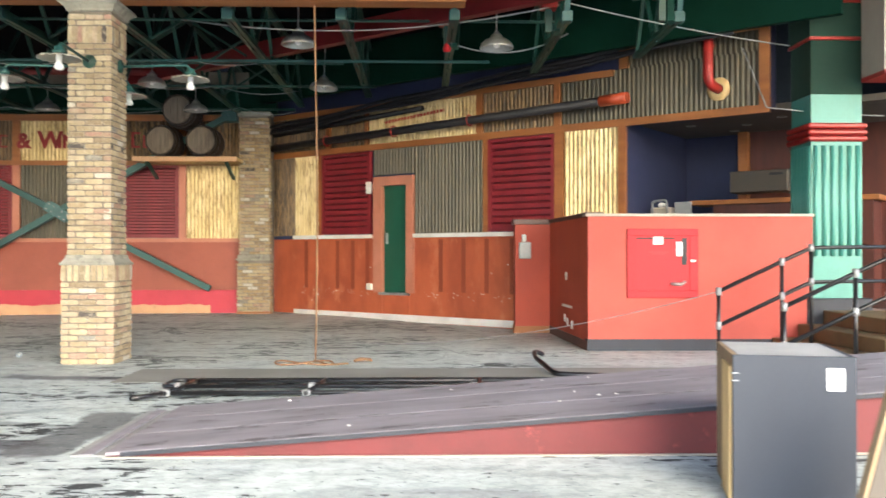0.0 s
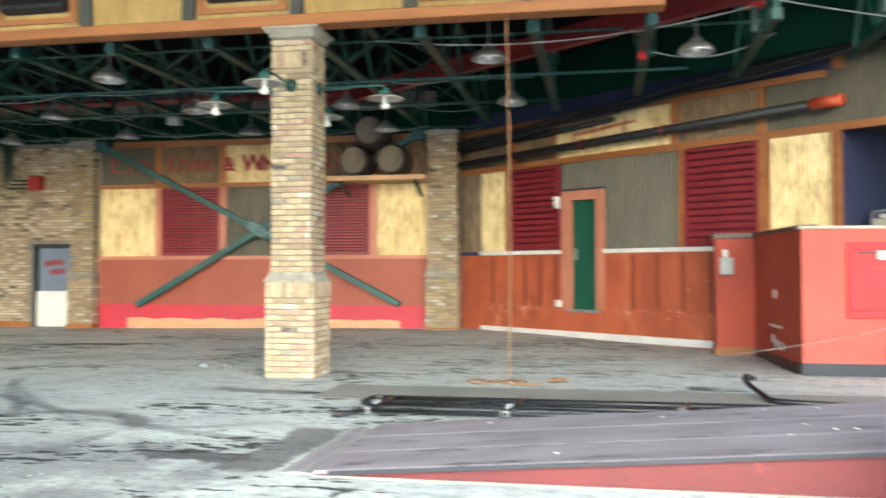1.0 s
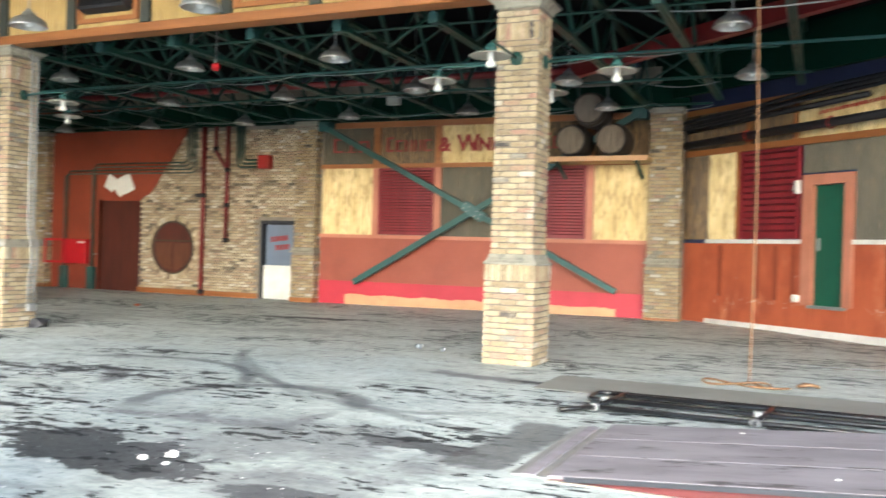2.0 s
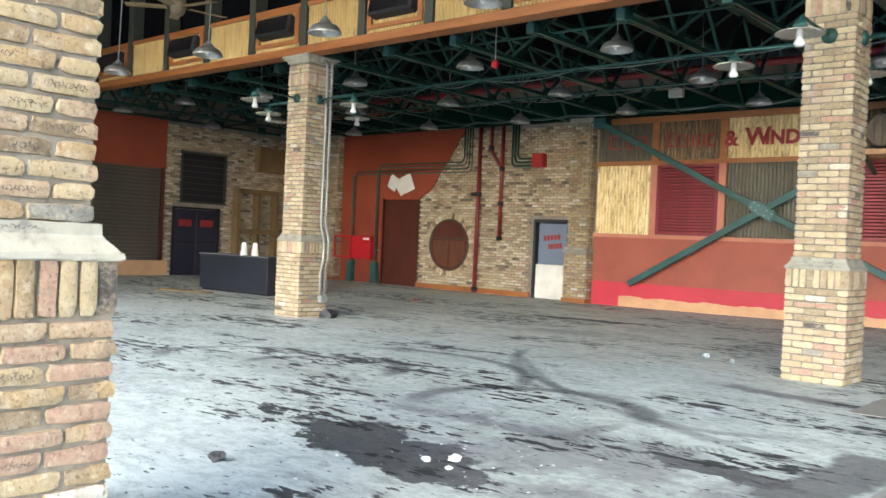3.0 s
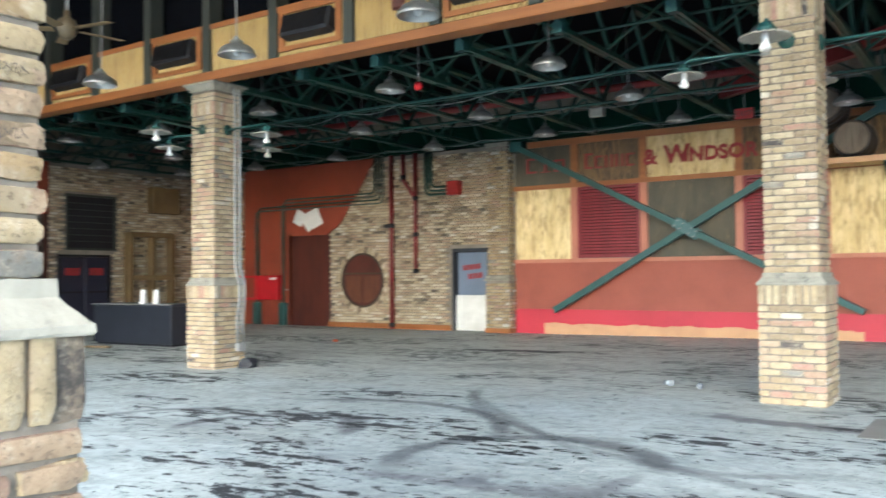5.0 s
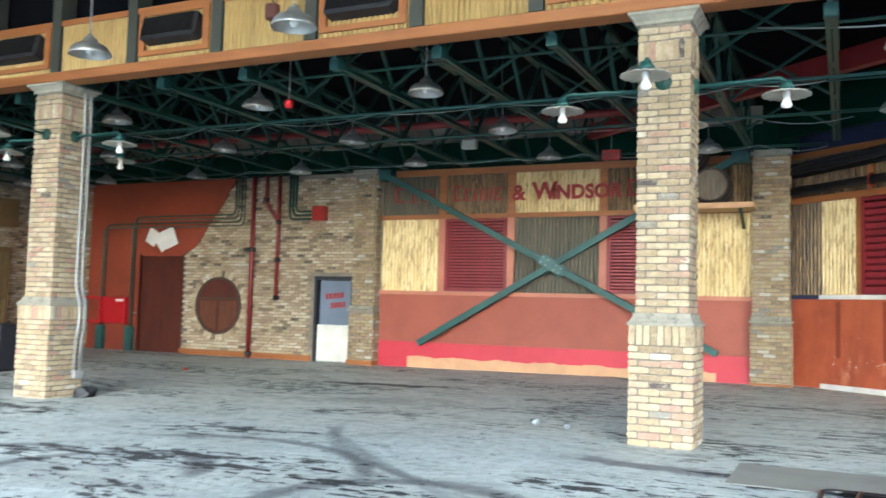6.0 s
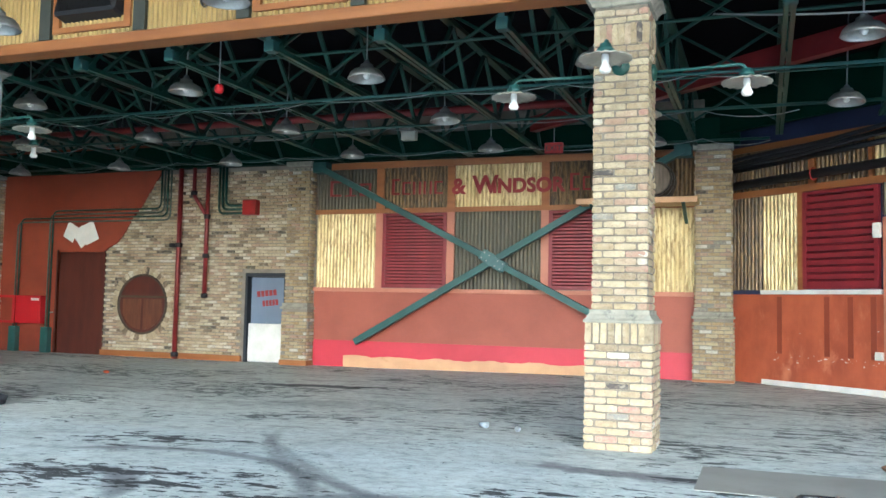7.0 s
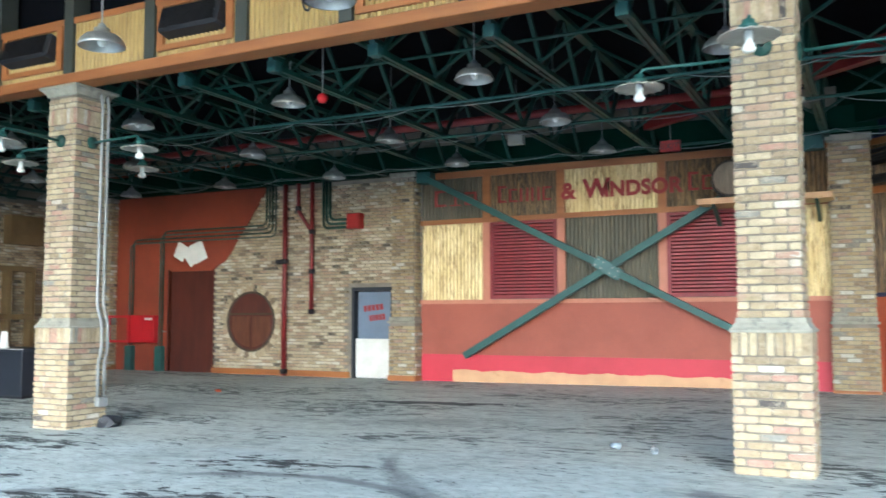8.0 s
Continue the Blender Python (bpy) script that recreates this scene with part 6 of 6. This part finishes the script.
# pipes along the slanting wall
solid("black_duct_pipe", tube(bmesh.new(), [MA @ Vector((-0.2, -0.35, 3.62)), MA @ Vector((7.85, -0.35, 3.82))], 0.075, 14), BLACK, "thick black pipe slung along the slanting wall", "pipe")
solid("orange_pipe_end", tube(bmesh.new(), [MA @ Vector((7.8, -0.35, 3.82)), MA @ Vector((8.28, -0.35, 3.835))], 0.09, 14), surf("orange_red_coupling", (0.42, 0.06, 0.02), (0.34, 0.045, 0.015), rough=0.45), "orange-red coupling on the black pipe end", "pipe")
for k, (dz, r) in enumerate(((0.0, 0.05), (0.08, 0.038), (-0.06, 0.034))):
    solid("wall_cable", tube(bmesh.new(), [MA @ Vector((u, -0.4 - 0.03 * k, 3.98 + dz + 0.068 * u + 0.02 * math.sin(u * 2.1 + k))) for u in [x * 0.5 for x in range(0, 21)]], r, 7), BLACK, "black cable run drooping along the slanting wall", "cable", "black cables")
solid("black_wall_pipe", tube(bmesh.new(), [MA @ Vector((-0.2, -0.15, 3.95)), MA @ Vector((4.0, -0.2, 4.12))], 0.05, 8), BLACK, "black pipe fixed to corrugated sheet", "pipe")
rp = thing("red_drop_pipe", MA @ pose(9.55, -0.25, 3.92), "red vertical pipe with an elbow into the sheet wall", "pipe", "red pipes")
part("pipe", tube(bmesh.new(), bend([(0, 0, 1.4), (0, 0, 0), (0.08, 0.25, -0.06)], 0.14, 5), 0.075, 12), RED_STEEL, rp)
bm = bmesh.new()
lathe(bm, [(0.08, 0), (0.18, 0.01), (0.18, 0.04), (0.08, 0.05)], 18, m=pose(0.08, 0.2, -0.06, -90))
part("collar", bm, PINE, rp, "pale collar plate")
for u, z in ((1.6, 3.725), (3.4, 3.77), (5.2, 3.815)):
    part_ = solid("pipe_hanger", tube(bmesh.new(), [MA @ Vector((u, -0.35 + 0.1 * math.cos(a), z - 0.06 + 0.1 * math.sin(a))) for a in [k * math.pi / 6 for k in range(13)]], 0.014, 6), RED_STEEL, "red ring hanger on the black pipe", "hanger", "pipe hangers")
sw = solid("red_swoosh", boxes((2.9, 4.4, -0.045, -0.04, 3.98, 4.04)), RED_STEEL, "red painted stroke on yellow sheet", "sign", m=MA)
sw.data.transform(Matrix.Translation((3.6, 0, 4.0)) @ Matrix.Rotation(radians(-4), 4, "Y") @ Matrix.Translation((-3.6, 0, -4.0)))
# loose white wires
for a, b, d in (((-3.0, 11.6, 4.5), (2.2, 11.4, 4.7), 0.25), ((2.2, 11.4, 4.7), (6.0, 12.6, 4.4), 0.05), ((0.6, 12.3, 4.4), (2.4, 12.6, 4.6), 0.22), ((5.0, 12.6, 4.4), (5.2, 12.2, 3.45), 0.0), ((5.2, 12.2, 3.45), (6.8, 12.0, 3.3), 0.02)):
    solid("loose_wire", tube(bmesh.new(), sag(a, b, d), 0.011, 5), STEEL_GREY, "pale loose wire hanging under the roof", "wire", "loose wires")

# ---- rope ----
rope = thing("hanging_rope", pose(-1.1, 10.6, 0), "brown manila rope hanging from the beam to the floor", "rope")
part("fall", tube(bmesh.new(), [(0.03 + 0.02 * math.sin(z * 0.9), 0.0, z) for z in [0.02 + 0.25 * k for k in range(28)]], 0.0115, 7), ROPE, rope)
part("tail", tube(bmesh.new(), [(0.0 + 0.55 * math.sin(k * 0.275) * (0.3 + 0.03 * k), 0.2 * math.cos(k * 0.65) - 0.15, 0.018) for k in range(27)], 0.012, 7), ROPE, rope)
part("knot", tube(bmesh.new(), [(0.62 + 0.1 * math.cos(k), -0.05 + 0.07 * math.sin(k * 1.2), 0.03 + 0.01 * (k % 3)) for k in range(10)], 0.016, 7), ROPE, rope)

# ---- ramp ----
RX0, RX1, RY0, RY1 = -1.83, 4.4, 5.63, 7.38
SL = 0.073
ramp = thing("ramp", pose(RX0, RY0, 0), "long low ramp with worn purple-grey deck and red side", "ramp", kind="structure")
L = RX1 - RX0
bm = bmesh.new()
vs = [bm.verts.new(c) for c in ((0, 0.02, 0), (L, 0.02, 0), (L, 0.02, L * SL), (0, 0.02, 0.012), (0, RY1 - RY0, 0), (L, RY1 - RY0, 0), (L, RY1 - RY0, L * SL), (0, RY1 - RY0, 0.012))]
for q in ((0, 1, 2, 3), (5, 4, 7, 6), (1, 5, 6, 2), (4, 0, 3, 7), (4, 5, 1, 0)):
    bm.faces.new([vs[i] for i in q])
part("side", bm, RAMP_RED, ramp, "faded red painted side")
n = 3
w = (RY1 - RY0) / n
# Dark sheet added below the boards so their gaps read as shaded seams.
bm = bmesh.new()
box(bm, 0.02, L, 0.01, RY1 - RY0 - 0.01, 0.0, 0.008)
for v in bm.verts:
    v.co.z += 0.008 + v.co.x * SL
part("seam_shade_sheet", bm, ASPHALT, ramp)
for i in range(n):
    bm = bmesh.new()
    box(bm, 0, L, i * w + 0.005 if i else -0.005, (i + 1) * w - 0.005, 0, 0.022)
    for v in bm.verts:
        v.co.z += 0.012 + v.co.x * SL
    part("deck_board", bm, RAMP, ramp)
bm = bmesh.new()
box(bm, 0.1, L, -0.02, 0.012, 0.022, 0.05)
for v in bm.verts:
    v.co.z += v.co.x * SL - 0.02
part("edge_strip", bm, CHARCOAL, ramp)
part("toe_line", boxes((0.0, L, -0.035, 0.0, 0.0, 0.008), bevel=0.002), BEIGE, ramp, "chipped white line at the foot")
part("threshold", boxes((-0.24, 0.0, 0.02, RY1 - RY0 - 0.1, 0, 0.012), bevel=0.003), STEEL_GREY, ramp, "worn metal threshold plate")
part("threshold_strip", boxes((-0.17, -0.09, 0.02, RY1 - RY0 - 0.1, 0.012, 0.02)), RAMP, ramp)
landing = solid("landing", boxes((4.4, 9.0, 5.63, 7.38, 0, 0.46)), RAMP, "landing at the head of the ramp", "floor", kind="structure")
tile_band = solid("concrete_strip", boxes((-3.0, 4.0, 8.95, 10.0, 0.0, 0.005)), surf("smooth_grey_strip", (0.265, 0.265, 0.24), (0.21, 0.21, 0.19), 1.0, rough=0.75, worn=(0.16, 0.16, 0.155)), "smooth darker concrete strip", "floor strip", kind="structure")

# steps beside the ramp and their handrails
steps = thing("steps", pose(5.1, 9.5, 0.0), "brown timber steps rising to the raised floor", "steps", kind="structure")
for i in range(3):
    part("tread", boxes((0.36 * i, 4.5, 0.0, 2.28, 0.185 * i, 0.185 * (i + 1)), bevel=0.01), SHELF_WOOD, steps)


def handrail(y, label):
    t = thing("handrail", pose(4.05, y, 0), label, "handrail", "handrails")
    top = [(0, 0, 0.28), (0, 0, 0.86), (1.2, 0, 1.42), (2.6, 0, 1.44)]
    part("top_rail", tube(bmesh.new(), bend(top[1:], 0.1), 0.026, 10), BLACK_TUBE, t)
    part("mid_rail", tube(bmesh.new(), bend([(0, 0, 0.42), (1.2, 0, 0.98), (2.6, 0, 1.0)], 0.1), 0.026, 10), BLACK_TUBE, t)
    for x, z in ((0, 0.86), (0.82, 1.24), (1.2, 1.42), (2.3, 1.44)):
        po = part("post", tube(bmesh.new(), [(x, 0, 0.0), (x, 0, z)], 0.026, 10), BLACK_TUBE, t)
        for zz in (z, z - 0.44):
            bm = bmesh.new()
            lathe(bm, [(0.028, -0.05), (0.038, -0.045), (0.038, 0.045), (0.028, 0.05)], 10, m=pose(x, 0, zz))
            part("clamp", bm, STEEL_GREY, po, "grey pipe clamp")
    return t


handrail(10.9, "black tube handrail with grey clamps beside the steps")
h2 = handrail(9.6, "black tube handrail with grey clamps along the ramp head")
h2.location.x, h2.location.z = 4.35, -0.12

# railing lying on the floor
lr = thing("fallen_railing", pose(-2.25, 7.95, 0), "black tube railing lying flat on the floor behind the ramp", "railing")
part("tube", tube(bmesh.new(), bend([(4.9, 0.88, 0.045), (-0.05, 0.88, 0.045), (-0.05, 0.45, 0.045), (0.15, 0.45, 0.045)], 0.12), 0.021, 10), BLACK_TUBE, lr)
part("tube", tube(bmesh.new(), [(0.1, 0.45, 0.045), (4.6, 0.45, 0.045)], 0.021, 10), BLACK_TUBE, lr)
for y_, x_ in ((0.05, 3.4), (0.8, 4.8)):
    part("tube", tube(bmesh.new(), [(0.1, y_, 0.045), (x_, y_, 0.045)], 0.021, 10), BLACK_TUBE, lr)
for x in (0.12, 1.42, 3.0):
    part("cross_tube", tube(bmesh.new(), [(x, -0.02, 0.05), (x + 0.1, 0.9, 0.05)], 0.021, 10), BLACK_TUBE, lr)
    for y in (0.02, 0.45):
        part("clamp", boxes((x - 0.04, x + 0.04, y - 0.032, y + 0.032, 0.015, 0.08), bevel=0.015), STEEL_GREY, lr, "grey pipe clamp")
part("stub", tube(bmesh.new(), [(0.1, 0.0, 0.05), (-0.1, -0.28, 0.05)], 0.021, 10), BLACK_TUBE, lr)
kr = solid("bent_pipe", tube(bmesh.new(), bend([(1.74, 10.55, 0.1), (1.62, 10.5, 0.15), (1.6, 10.2, 0.1), (1.7, 9.3, 0.03), (2.4, 9.1, 0.03)], 0.1), 0.03, 8), BLACK_TUBE, "bent black pipe lying near the low wall", "pipe")
solid("stretched_cord", tube(bmesh.new(), sag((4.05, 10.9, 0.86), (1.4, 11.9, 0.2), 0.05) + sag((1.4, 11.9, 0.2), (-1.0, 13.0, 0.01), 0.06)[1:], 0.005, 5), STEEL_GREY, "thin white cord stretched from the handrail to the floor", "cord")
rng = random.Random(6)
for k in range(9):
    x = rng.uniform(-1.2, 2.4)
    y = rng.uniform(5.9, 7.5)
    s = rng.uniform(0.007, 0.016)
    o = scrap("paper_bit", PAPER, "white paper bit on the ramp deck", "paper", x, y, s, 90 + k, 0.4)
    o.location.z = 0.034 + (x - RX0) * SL + s * 0.24

# ---- grey cabinet in the foreground ----
cb = thing("grey_cabinet", pose(1.91, 4.478, 0, 0, 0, -12.5), "blue-grey laminate cabinet with raw pine edge, seen from behind", "cabinet")
part("back_panel", boxes((0.0, 0.617, 0.0, 0.02, 0.0, 0.8), bevel=0.003), CABINET, cb)
part("side_panel", boxes((0.0, 0.03, 0.021, 0.73, 0.0, 0.798), bevel=0.003), PARTICLE, cb, "tan chipboard side")
part("edge_strip", boxes((-0.015, 0.0, 0.05, 0.36, 0.0, 0.735), bevel=0.003), PINE, cb, "raw pine edge strip")
part("side_panel", boxes((0.587, 0.617, 0.021, 0.73, 0.0, 0.798)), CABINET, cb)
part("top", boxes((0.031, 0.586, 0.021, 0.73, 0.775, 0.799), bevel=0.002), CABINET_TOP, cb, "pale grey worn top")
part("sticker", boxes((0.47, 0.56, -0.004, 0.0, 0.62, 0.74), bevel=0.002), PAPER, cb, "blank white sticker")
for z in (0.7, 0.66):
    part("staple", boxes((-0.012, 0.03, -0.006, 0.0, z, z + 0.006)), STEEL_GREY, cb)
sb = thing("grey_stand", pose(2.075, 3.6, 0), "grey stand with a slanting tan edge beside the cabinet", "stand")
bm = bmesh.new()
f = bm.faces.new([bm.verts.new(v) for v in ((0.03, 0, 0), (0.55, 0, 0), (0.55, 0, 0.8), (0.254, 0, 0.8))])
g = bmesh.ops.extrude_face_region(bm, geom=[f])
for v in g["geom"]:
    if isinstance(v, bmesh.types.BMVert):
        v.co.y += 0.05
bmesh.ops.recalc_face_normals(bm, faces=bm.faces)
part("body", bm, SHUTTER_GREY, sb)
part("edge", boxes((-0.02, 0.0, -0.004, 0.05, 0.0, 0.83), bevel=0.003), PARTICLE, sb, "tan chipboard edge", m=pose(0.028, 0, 0.006, 0, 15.4, 0))
